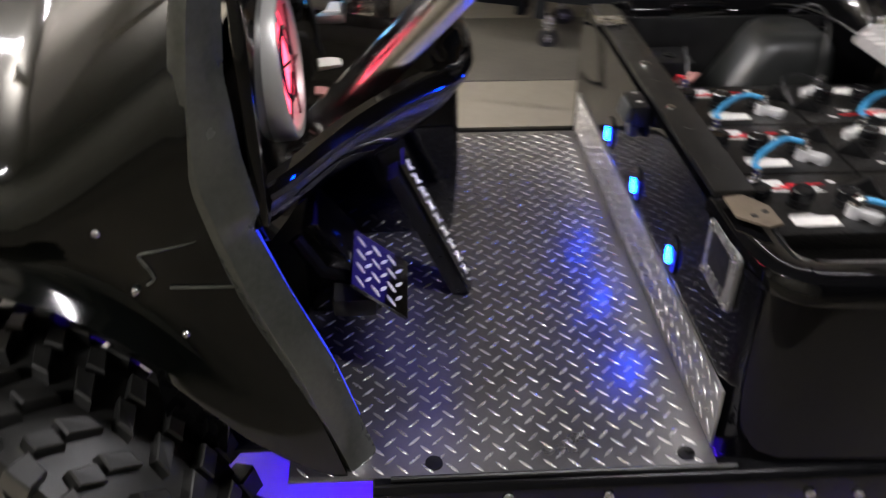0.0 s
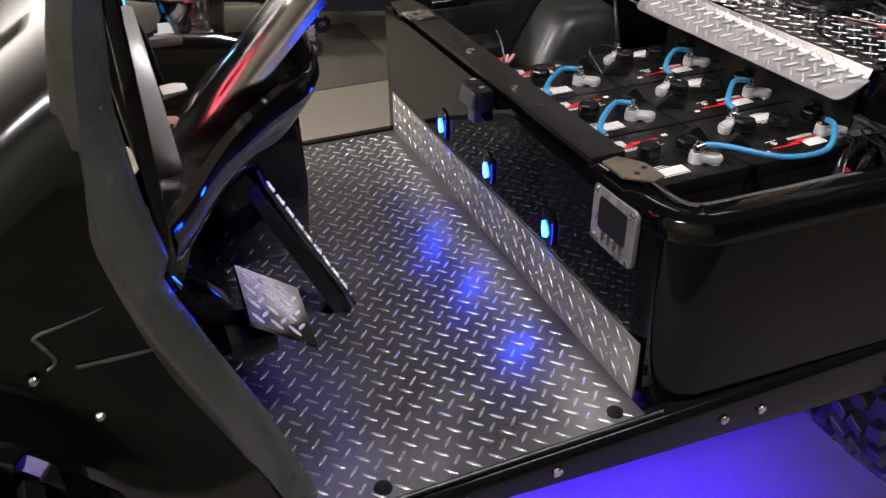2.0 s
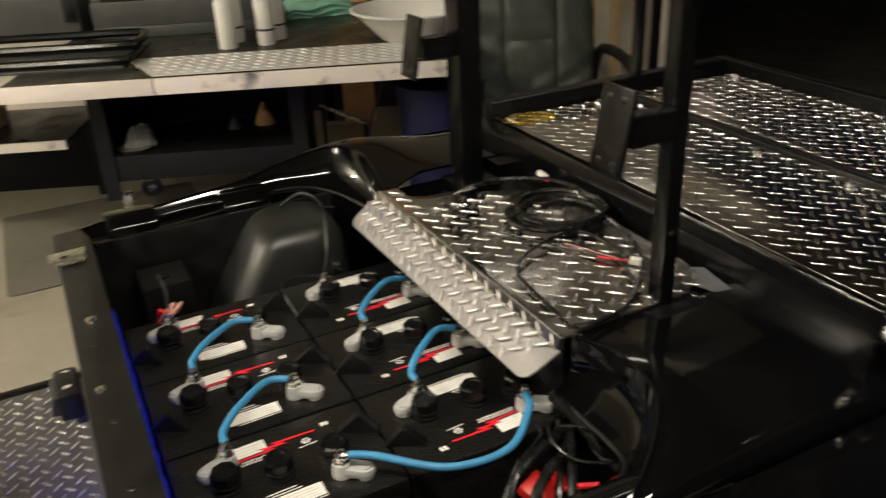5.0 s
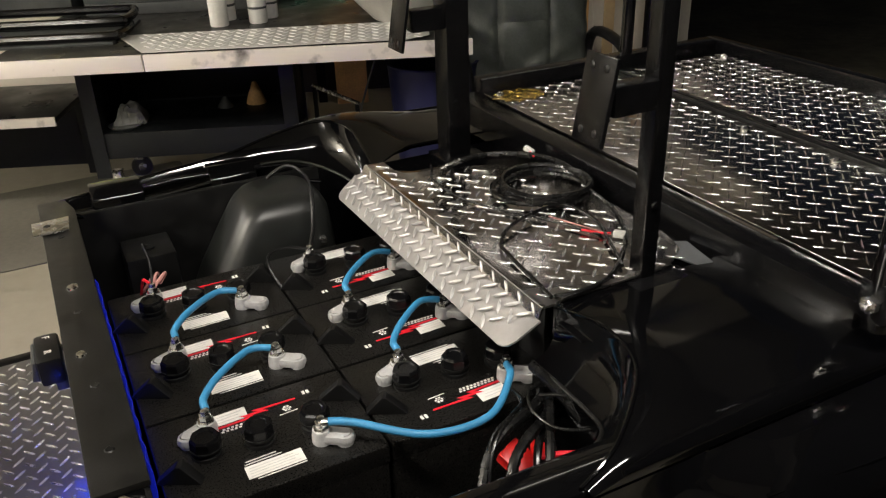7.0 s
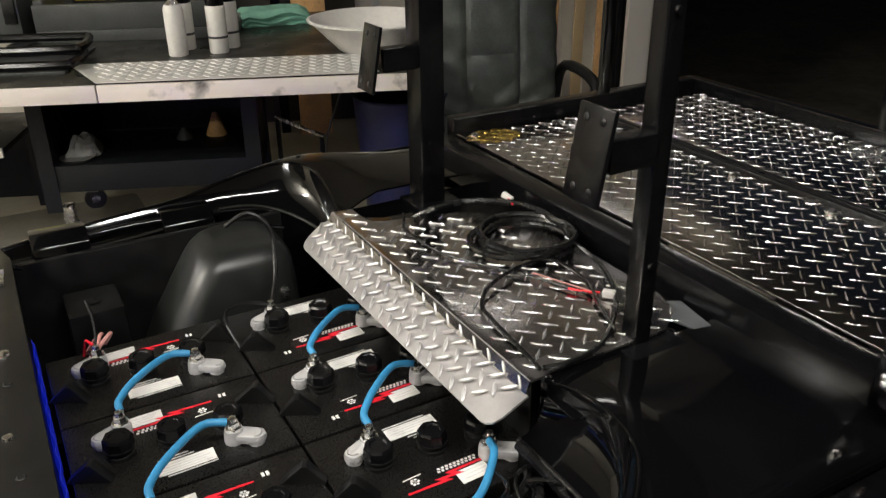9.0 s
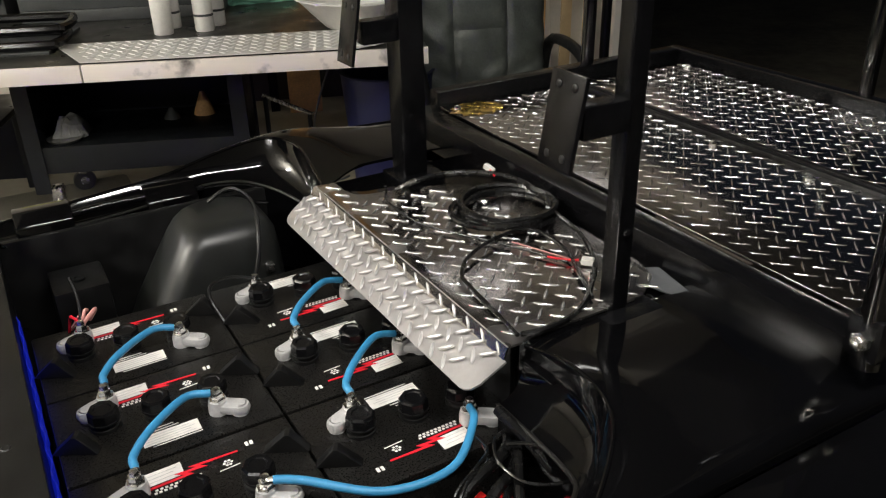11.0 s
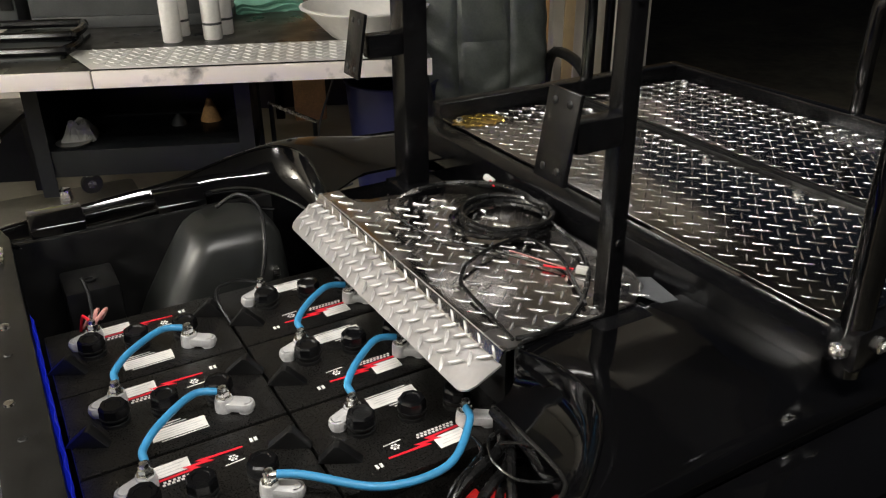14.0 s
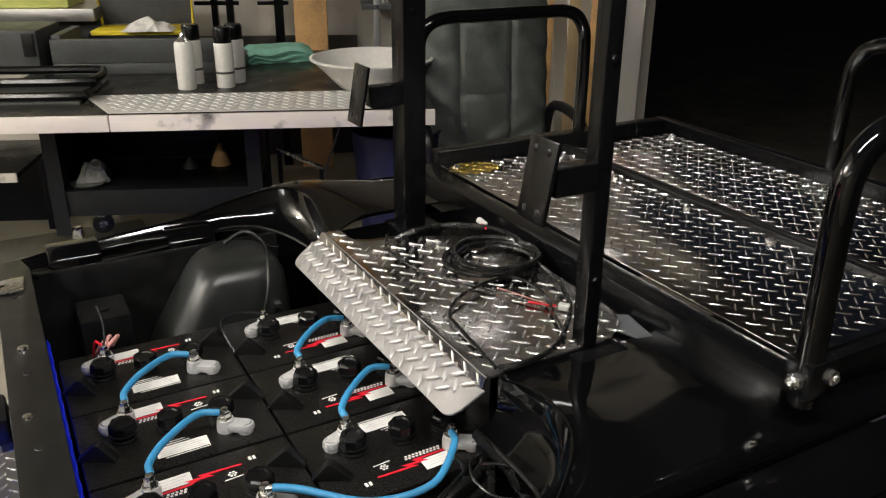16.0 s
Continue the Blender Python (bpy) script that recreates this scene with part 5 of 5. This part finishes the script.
loom = thing("wiring_loom", "tangled black wiring loom with red connectors beside the batteries", "wiring", None)
for r, ribs, line in (
    (0.0065, 0.16, [(0.395, 0.110, 0.790), (0.430, 0.150, 0.830), (0.465, 0.169, 0.848), (0.516, 0.188, 0.850), (0.548, 0.212, 0.842), (0.575, 0.255, 0.815)]),
    (0.0065, 0.16, [(0.425, 0.095, 0.780), (0.455, 0.130, 0.828), (0.490, 0.152, 0.842), (0.525, 0.170, 0.842), (0.560, 0.205, 0.830)]),
    (0.0055, 0.16, [(0.552, 0.200, 0.850), (0.528, 0.163, 0.856), (0.507, 0.130, 0.850), (0.487, 0.100, 0.826), (0.470, 0.075, 0.760)]),
    (0.0055, 0.0, [(0.470, 0.075, 0.740), (0.478, 0.110, 0.800), (0.500, 0.145, 0.828), (0.535, 0.180, 0.822), (0.570, 0.235, 0.790)]),
    (0.0070, 0.0, [(0.555, 0.246, 0.868), (0.558, 0.190, 0.862), (0.561, 0.137, 0.850)]),
    (0.0022, 0.0, [(0.520, 0.240, 0.846), (0.516, 0.208, 0.850), (0.480, 0.180, 0.858), (0.440, 0.160, 0.846), (0.400, 0.118, 0.780)]),
    (0.0022, 0.0, [(0.524, 0.232, 0.840), (0.508, 0.196, 0.846), (0.462, 0.166, 0.858), (0.428, 0.138, 0.836), (0.405, 0.100, 0.770)]),
    (0.0022, 0.0, [(0.530, 0.190, 0.866), (0.552, 0.170, 0.870), (0.570, 0.150, 0.858), (0.566, 0.120, 0.830)]),
    (0.0030, 0.0, [(0.560, 0.225, 0.835), (0.530, 0.150, 0.800), (0.500, 0.100, 0.760), (0.450, 0.080, 0.730)]),
):
    part("conduit" if ribs else "wire", tube(line, r, 8, smooth=5, ridges=ribs), SHEEN, loom)
part("wire_loop", tube([(0.544, 0.213, 0.864), (0.520, 0.200, 0.868), (0.504, 0.168, 0.868), (0.510, 0.134, 0.864), (0.530, 0.116, 0.862), (0.556, 0.112, 0.856)], 0.0022, 7, smooth=6), SHEEN, loom)
part("red_connector", box((-0.018, -0.021, -0.010), (0.018, 0.021, 0.010), 0.004, m=pose(0.487, 0.172, 0.792, 25, -10, 20)), REDPLUG, loom, "bright red power connector")
part("red_connector", box((-0.010, -0.008, -0.006), (0.010, 0.008, 0.006), 0.002, m=pose(0.515, 0.168, 0.800, 25, -10, 60)), REDPLUG, loom)
part("red_wire", tube([(0.495, 0.165, 0.792), (0.525, 0.150, 0.800), (0.548, 0.128, 0.810)], 0.004, 7, smooth=4), RED, loom)


# ---- along the back of the garage ----
def gthing(name, label, category, gx, gy, z, rz=0.0, group=""):
    return thing(name, label, category, GAR @ pose(gx, gy, z, 0, 0, rz), group)


bench = gthing("work_bench", "long work bench with dark worn top and stained white steel edge", "work bench", 0, 0, 0)
BH = 0.83
part("top", box((-1.12, 2.535, BH - 0.045), (0.60, 3.95, BH), 0.003), BENCHTOP, bench, "dark worn bench top")
for x0, x1 in ((-1.12, -0.58), (-0.575, 0.60)):
    part("edge", box((x0, 2.52, BH - 0.055), (x1, 2.536, BH + 0.004), 0.003), BENCHEDGE, bench, "stained white steel edge strip")
for x in (0.50,):
    for y in (2.62, 3.85):
        part("leg", box((x, y, G), (x + 0.05, y + 0.05, BH - 0.045), 0.004), GREYSTEEL, bench)
strip = gthing("tread_plate_strip", "long diamond-plate strip with clipped corners lying on the bench", "metal strip", -0.60, 2.53, BH + 0.003)
sp = part("plate", prism([(0.02, 0.012), (0.96, 0.012), (1.05, 0.07), (1.05, 0.34), (-0.10, 0.32), (-0.13, 0.29)], "z", 0.004, 0.007, 0.001), STRIPALU, strip)
tread(sp, 1.10, 0.30, Matrix.Translation((-0.06, 0.02, 0.007)), keep=lambda x, y: x > 0.10 - y * 0.35, material=LUGDULL, weave=0.052, size=(0.0180, 0.0042, 0.0026))


def can(gx, gy, body, cap):
    c = gthing("spray_can", "white spray can with a black cap on the bench", "spray can", gx, gy, BH, rz=20, group="spray cans")
    c.matrix_basis = c.matrix_basis @ Matrix.Scale(1.15, 4)
    part("can", lathe([(0.0, 0.0), (0.031, 0.0), (0.033, 0.004), (0.033, 0.150), (0.031, 0.160), (0.026, 0.168)], 22), body, c)
    part("label_print", lathe([(0.0333, 0.05), (0.0333, 0.058)], 22), GREYSTEEL, c) if cap else part("collar", lathe([(0.026, 0.166), (0.016, 0.178), (0.010, 0.185), (0.008, 0.198), (0.0, 0.2)], 16), STEEL, c)
    if cap:
        part("cap", lathe([(0.0315, 0.158), (0.0315, 0.205), (0.028, 0.212), (0.0, 0.212)], 22), SATIN, c)


for gx, gy, capped in ((-0.375, 3.0, False), (-0.362, 3.12, True), (-0.222, 3.03, True), (-0.188, 3.13, True)):
    can(gx, gy, WHITE, capped)
towel = gthing("folded_towel", "folded pale green shop towel on the bench", "towel", -0.05, 3.68, BH, rz=14)
bmt = bmesh.new()
for k in range(3):
    rows = []
    for i in range(11):
        rows.append([(-0.16 + 0.32 * i / 10, -0.11 + 0.22 * j / 8, 0.018 + 0.024 * k + 0.010 * math.sin(i * 0.9 + k) * math.cos(j * 0.7) - 0.020 * (max(0, abs(i - 5) - 4) + max(0, abs(j - 4) - 3))) for j in range(9)])
    sheet(rows, 0.02, bm=bmt)
part("cloth", bmt, TOWEL, towel)
tray = gthing("black_seat_rails", "black steel seat frame loops lying on the bench", "metal frame", -1.05, 2.75, BH)
for k, (y, z) in enumerate(((0.0, 0.03), (0.10, 0.065))):
    part("loop", tube([(-0.78, y, z), (-0.2, y, z), (0.28, y, z), (0.335, y + 0.03, z), (0.345, y + 0.12, z), (0.325, y + 0.22, z), (0.27, y + 0.26, z), (-0.2, y + 0.26, z), (-0.78, y + 0.26, z)], 0.017, 8, smooth=5), SATIN, tray, "flat black steel loop")
part("sheet", box((-0.78, -0.02, 0.0), (0.32, 0.42, 0.012), 0.003), GREYSTEEL, tray)
low = gthing("tool_tray", "grey steel long tool tray on the back of the bench", "tool tray", -0.98, 3.33, BH)
part("tray", box((-0.02, 0.0, 0.05), (0.80, 0.03, 0.155), 0.006), GREYSTEEL, low)
part("tray", box((-0.02, 0.0, 0.0), (0.80, 0.35, 0.05), 0.006), GREYSTEEL, low)
part("divider", box((-0.02, 0.03, 0.05), (0.02, 0.35, 0.17), 0.006), GREYSTEEL, low)
grey = gthing("tool_box", "grey plastic tool box on the bench", "tool box", -1.42, 3.36, BH)
part("body", box((-0.30, 0.0, 0.0), (0.36, 0.34, 0.19), 0.01), GREYSTEEL, grey)
part("latch", box((0.30, -0.012, 0.08), (0.35, 0.0, 0.18), 0.004), PLASTIC, grey)
case2 = gthing("yellow_case", "open black and yellow tool case with clear lid", "tool case", -0.93, 3.72, 0.90)
case2.matrix_basis = case2.matrix_basis @ Matrix.Diagonal((0.74, 0.8, 0.85, 1))
part("base", box((-0.02, 0.0, 0.0), (0.62, 0.30, 0.07), 0.008), PLASTIC, case2)
part("tray", box((0.0, -0.004, 0.055), (0.60, 0.28, 0.08), 0.006), YELLOW, case2, "bright yellow inner tray")
part("lid_frame", tube([(0.0, 0.29, 0.08), (-0.03, 0.33, 0.32), (0.60, 0.33, 0.32), (0.60, 0.29, 0.08)], 0.010, 8), YELLOW, case2, "yellow rim of the raised lid")
part("lid", box((-0.02, 0.325, 0.08), (0.60, 0.335, 0.32), 0.003), GREYSTEEL, case2)
part("foot", box((0.05, 0.05, -0.0824), (0.55, 0.25, 0.0), 0.004), GREYSTEEL, case2)
bag = gthing("plastic_bag", "crumpled clear plastic bag lying in the yellow case", "plastic bag", -0.66, 3.74, 0.965)
rngb = random.Random(8)
rows = []
for i in range(9):
    u = i / 8 * 2 - 1
    rows.append([(0.12 * u + rngb.uniform(-0.008, 0.008), 0.07 * v + rngb.uniform(-0.008, 0.008), 0.004 + 0.055 * max(0, 1 - u * u) * max(0, 1 - v * v) * rngb.uniform(0.6, 1.3)) for v in [j / 3 - 1 for j in range(7)]])
part("bag", sheet(rows, 0.0012), WHITE, bag, smooth=False)
gb = gthing("green_bin", "yellow-green plastic bin on a steel shelf", "bin", -1.35, 3.85, 1.06)
part("bin", box((-0.20, 0.0, 0.0), (0.30, 0.3, 0.22), 0.015), GREENY, gb)
part("shelf", box((-0.30, -0.03, -0.06), (0.42, 0.4, 0.0), 0.004), BRUSHED, gb, "bare steel shelf")
part("stand", box((-0.25, 0.1, -0.22), (0.4, 0.4, -0.06), 0.004), GREYSTEEL, gb)

tc = gthing("rolling_cart", "dark steel rolling cart with shelves under the bench", "rolling cart", -0.93, 2.86, G)
for x in (0.0, 0.80):
    part("side_panel", box((x, 0.0, 0.24), (x + 0.03, 0.48, 0.66), 0.004), IRON, tc)
for x in (-0.012, 0.782):
    for y in (-0.006, 0.43):
        part("corner_post", prism([(x, y), (x + 0.06, y), (x + 0.06, y + 0.004), (x + 0.004, y + 0.004), (x + 0.004, y + 0.056), (x, y + 0.056)], "z", 0.155, 0.665, 0.0), IRON, tc)
part("shelf", box((0.0, 0.0, 0.235), (0.83, 0.48, 0.345), 0.006), IRON, tc)
part("shelf", box((0.0, 0.0, 0.62), (0.83, 0.48, 0.66), 0.006), IRON, tc)
part("back", box((0.02, 0.46, 0.24), (0.81, 0.475, 0.64), 0.002), IRON, tc)
rng = random.Random(11)
rows = [[(0.13 + 0.066 * u + rng.uniform(-0.006, 0.006), 0.15 + 0.06 * v + rng.uniform(-0.006, 0.006), 0.351 + 0.085 * max(0.0, 1 - u * u) ** 0.6 * max(0.0, 1 - v * v) ** 0.6 * rng.uniform(0.75, 1.1)) for v in [j / 4 - 1 for j in range(9)]] for u in [i / 4 - 1 for i in range(9)]]
part("rag", sheet(rows, 0.003), LEDGE_GREY, tc, "crumpled grey rag", smooth=False)
part("dish", lathe([(0.0, 0.346), (0.055, 0.346), (0.070, 0.359), (0.066, 0.359), (0.052, 0.350), (0.0, 0.350)], 20, pose(0.12, 0.075, 0)), BRUSHED, tc)
part("clutter_cone", lathe([(0.046, 0.345), (0.040, 0.365), (0.010, 0.44), (0, 0.44)], 14, pose(0.63, 0.34, 0)), WOOD, tc)
part("clutter_cone", lathe([(0.036, 0.345), (0.030, 0.36), (0.008, 0.39), (0, 0.39)], 14, pose(0.50, 0.30, 0)), GREYSTEEL, tc)
for x in (0.05, 0.78):
    for y in (0.06, 0.42):
        c = part("castor", lathe([(0.0, -0.014), (0.044, -0.014), (0.048, -0.008), (0.048, 0.008), (0.044, 0.014), (0, 0.014)], 20, pose(x, y, 0.048, 90, 0, 20)), RUBBER, tc, "black castor wheel")
        part("hub", lathe([(0.0, -0.016), (0.018, -0.016), (0.020, -0.012), (0.020, 0.012), (0.018, 0.016), (0, 0.016)], 16, pose(x, y, 0.048, 90, 0, 20)), STEEL, c)
        part("fork", box((x - 0.02, y - 0.025, 0.085), (x + 0.02, y + 0.025, 0.165), 0.004), STEEL, c)
brace = gthing("steel_bar", "bare steel bar on dark props behind the rolling cart", "metal bar", 0.0, 3.10, G)
part("bar", tube([(-0.04, 0.0, 0.437), (0.16, 0.0, 0.342)], 0.009, 8), STEEL, brace)
for x, z in ((-0.03, 0.428), (0.15, 0.342)):
    part("prop", tube([(x, 0.0, 0.0), (x, 0.0, z)], 0.010, 8), IRON, brace)
cord = gthing("hanging_cord", "grey cord hanging from the bench to the floor", "cable", 0.20, 3.10, G)
part("cord", tube([(0.06, 0.0, 0.685), (0.05, 0.0, 0.56), (-0.01, 0.0, 0.39), (-0.035, 0.0, 0.29), (-0.02, 0.02, 0.12), (0.02, 0.05, 0.008), (0.10, 0.10, 0.008)], 0.005, 8, smooth=5), GREYSTEEL, cord)

lb = gthing("low_shelf", "low white-edged shelf beside the rolling cart", "shelf", -2.95, 2.95, G)
part("board", box((0, 0.0, 0.375), (1.86, 0.55, 0.40), 0.004), BENCHTOP, lb)
part("edge", box((0, -0.012, 0.365), (1.86, 0.0, 0.405), 0.003), BENCHEDGE, lb, "white steel shelf edge")
part("back", box((0, 0.48, 0.02), (1.86, 0.5, 0.375), 0.003), IRON, lb)
for x in (0.0, 0.9, 1.80):
    part("upright", box((x, 0.40, 0.0), (x + 0.05, 0.48, 0.375), 0.004), IRON, lb)
rc = gthing("tool_chest", "red enamelled tool chest on the low shelf", "tool chest", -2.52, 3.0, G + 0.40)
part("body", box((0.0, 0.0, 0.0), (0.38, 0.34, 0.30), 0.006), PLASTIC, rc)
for k in range(2):
    part("drawer", box((0.03, -0.014, 0.02 + 0.135 * k), (0.35, 0.0, 0.145 + 0.135 * k), 0.006), REDCHEST, rc, "red drawer front")
    part("handle", box((0.12, -0.024, 0.11 + 0.135 * k), (0.26, -0.012, 0.122 + 0.135 * k), 0.002), PLASTIC, rc)
for k, (x, z, w, h) in enumerate(((-2.10, 0.40, 0.26, 0.07), (-2.08, 0.47, 0.24, 0.06), (-2.11, 0.53, 0.25, 0.08), (-1.80, 0.40, 0.34, 0.15))):
    cb = gthing("carton", "flat brown cardboard carton on the low shelf", "carton", x, 3.02, G + z, rz=3 * (k % 3) - 3)
    part("box", box((0, 0, 0), (w, 0.3, h), 0.003), (CARTON, WHITE, CARTON, CARTON)[k], cb)
    part("tape", box((w * 0.42, -0.002, h - 0.03), (w * 0.55, 0.302, h + 0.001), 0.0), TRIMW, cb)
paper = gthing("white_sheet", "crumpled white paper sheet draped over the cartons", "paper sheet", -1.82, 2.98, G + 0.555)
rows = []
for i in range(17):
    rows.append([(0.40 * i / 16, 0.30 * j / 8 - 0.02, 0.012 * math.sin(i * 1.3 + j * 0.6) * math.cos(j * 0.9) + (-0.055 if j == 0 else 0.012)) for j in range(9)])
part("paper", sheet(rows, 0.002), WHITE, paper)
# Shadow on the concrete behind the cart, laid down as a thin dark sheet.
shade_sheet = thing("floor_shadow_sheet", "thin dark sheet on the concrete floor in place of a shadow", "floor mat", pose(0.18, 3.05, G))
part("mat", prism(rounded(-0.42, -0.43, 0.42, 0.42, 0.03), "z", 0.0, 0.006, 0.002), FLOORSHADE, shade_sheet)
st = gthing("wire_stand", "thin black steel stand on the garage floor", "stand", -1.39, 2.20, G)
part("pole", tube([(0, 0, 0.0), (0, 0, 0.95)], 0.012, 8), SATIN, st)
part("loop", tube([(0, 0, 0.02), (0.09, 0.02, 0.03), (0.14, 0.1, 0.12), (0.13, 0.16, 0.25), (0.0, 0.0, 0.30)], 0.008, 8, smooth=4), SATIN, st)

post = gthing("timber_post", "rough sawn timber post by the back wall", "post", 0.10, 4.25, G)
part("post", box((-0.09, 0, 0), (0.09, 0.14, 2.74), 0.008), WOOD, post)
for k, (gx, w) in enumerate(((0.0, 0.05), (-0.26, 0.04), (-0.34, 0.035))):
    rk = gthing("rack_upright", "black steel rack upright before the wall", "rack", gx - 0.10, 4.30, G)
    part("upright", box((0, 0, 0), (w, 0.05, 1.9), 0.004), SATIN, rk)
    for z in (0.92, 1.06, 1.20, 1.34, 1.48):
        part("rung", box((-0.09, 0.01, z), (w + 0.03, 0.035, z + 0.022), 0.003), SATIN, rk)
db = gthing("dark_board", "dark sheet of board standing against the back wall", "board", -1.10, 4.54, G)
part("board", box((0, 0, 0), (1.46, 0.025, 0.72), 0.002), DARKCEIL, db)
sh = gthing("steel_shelf", "blue-grey steel shelf with metal parts", "shelf", 0.38, 4.05, G)
for z in (0.35, 0.92, 1.35):
    part("shelf", box((0, 0, z), (0.95, 0.42, z + 0.03), 0.003), GREYSTEEL, sh)
for x in (0.06, 0.90):
    part("upright", box((x, 0, 0), (x + 0.035, 0.03, 1.8), 0.003), BRUSHED, sh)
for k in range(6):
    part("metal_part", lathe([(0, 0.95), (0.045, 0.95), (0.045, 0.97), (0.03, 0.975), (0.03, 1.01), (0, 1.01)], 14, pose(0.14 + 0.13 * k, 0.12, 0)), CHROME, sh)
tub = gthing("white_tub", "large white plastic tub standing on the bench end", "tub", 0.385, 2.96, BH)
part("tub", lathe([(0.0, 0.0), (0.12, 0.0), (0.14, 0.012), (0.243, 0.118), (0.256, 0.121), (0.258, 0.127), (0.246, 0.130), (0.236, 0.118), (0.132, 0.016), (0.0, 0.012)], 40, pose(0, 0, 0.0)), WHITE, tub)
bb = gthing("blue_bin", "dark blue plastic bin under the bench", "bin", 0.48, 2.95, G)
part("bin", lathe([(0.0, 0.0), (0.15, 0.0), (0.19, 0.55), (0.20, 0.56), (0.185, 0.56), (0.14, 0.02), (0, 0.02)], 24), BLUEBIN, bb)

# office chair
ch = gthing("office_chair", "worn black leather office chair with stitched back", "office chair", 0.86, 2.95, G, rz=4)
rows = []
NI, NJ = 44, 36
for i in range(NI + 1):
    v = i / NI
    z = 0.42 + 0.78 * v
    row = []
    for j in range(NJ + 1):
        u = -1 + 2 * j / NJ
        w = 0.285 * (1 - 0.20 * max(0, (v - 0.75) / 0.25) ** 2.5) * (1 - 0.05 * max(0, (0.2 - v) / 0.2))
        puff = 0.075 * max(0.0, 1 - abs(u) ** 3.5) ** 0.5 * max(0.0, 1 - (2 * v - 1) ** 8) ** 0.5
        inside = abs(u) < 0.46
        seam = 0.014 * math.exp(-((abs(u) - 0.40) / 0.030) ** 2) * (v < 0.76) + 0.011 * math.exp(-((v - 0.76) / 0.016) ** 2) + 0.008 * math.exp(-((v - 0.36) / 0.014) ** 2) * inside
        swell = 0.006 * math.cos(min(1.0, abs(u) / 0.4) * math.pi / 2) * (v < 0.76)
        crease = 0.013 * math.sin(38 * v + 5 * u + 2.0 * math.sin(7 * u)) * max(0.0, abs(u) - 0.42) + 0.014 * math.sin(46 * v - 9 * abs(u)) * max(0.0, 0.30 - v) / 0.3 + 0.004 * math.sin(17 * v + 11 * u)
        row.append((u * w, -puff + seam - swell + crease + 0.12 * (z - 0.4), z))
    rows.append(row)
part("backrest", sheet(rows, 0.05), LEATHER, ch, "creased black leather backrest")
rows = [[(-0.27 + 0.54 * j / 10, -0.55 + 0.55 * i / 10, 0.44 + 0.05 * math.sqrt(max(0, 1 - (abs(j - 5) / 5) ** 4)) * math.sqrt(max(0, 1 - (abs(i - 5) / 5) ** 6))) for j in range(11)] for i in range(11)]
part("seat", sheet(rows, 0.06), LEATHER, ch)
for s in (-1, 1):
    part("armrest", tube([(s * 0.29, 0.05, 0.46), (s * 0.31, 0.03, 0.62), (s * 0.31, -0.2, 0.66), (s * 0.31, -0.38, 0.62), (s * 0.29, -0.38, 0.46)], 0.022, 10, smooth=4), PLASTIC, ch)
part("column", tube([(0, -0.25, 0.10), (0, -0.25, 0.42)], 0.028, 12), SATIN, ch)
for k in range(5):
    a = 2 * math.pi * k / 5
    part("foot", tube([(0, -0.25, 0.12), (0.30 * math.cos(a), -0.25 + 0.30 * math.sin(a), 0.075)], [0.026, 0.016], 8), PLASTIC, ch)
    part("castor", lathe([(0, -0.02), (0.028, -0.02), (0.03, 0), (0.028, 0.02), (0, 0.02)], 14, pose(0.30 * math.cos(a), -0.25 + 0.30 * math.sin(a), 0.03, 90, 0, 36 * k)), RUBBER, ch)
for k in range(5):
    lum = gthing("leaning_board", "pale board leaning at the wall by the door", "board", 1.32 + 0.06 * k, 3.80 + 0.03 * (k % 2), G, group="leaning boards")
    part("board", box((0, 0, 0), (0.035 + 0.01 * (k % 3), 0.02, 1.7 + 0.08 * (k % 3)), 0.002, m=pose(0, 0, 0, -6, (-1) ** k * 2.0, 0)), (WOOD, TRIMW, CARTON, TRIMW, WOOD)[k], lum)
jp = gthing("black_stand_pipe", "black steel pipe stand beside the door", "pipe", 1.62, 3.62, G)
part("pipe", tube([(0, 0, 0), (0, 0, 2.0)], 0.025, 10), SATIN, jp)
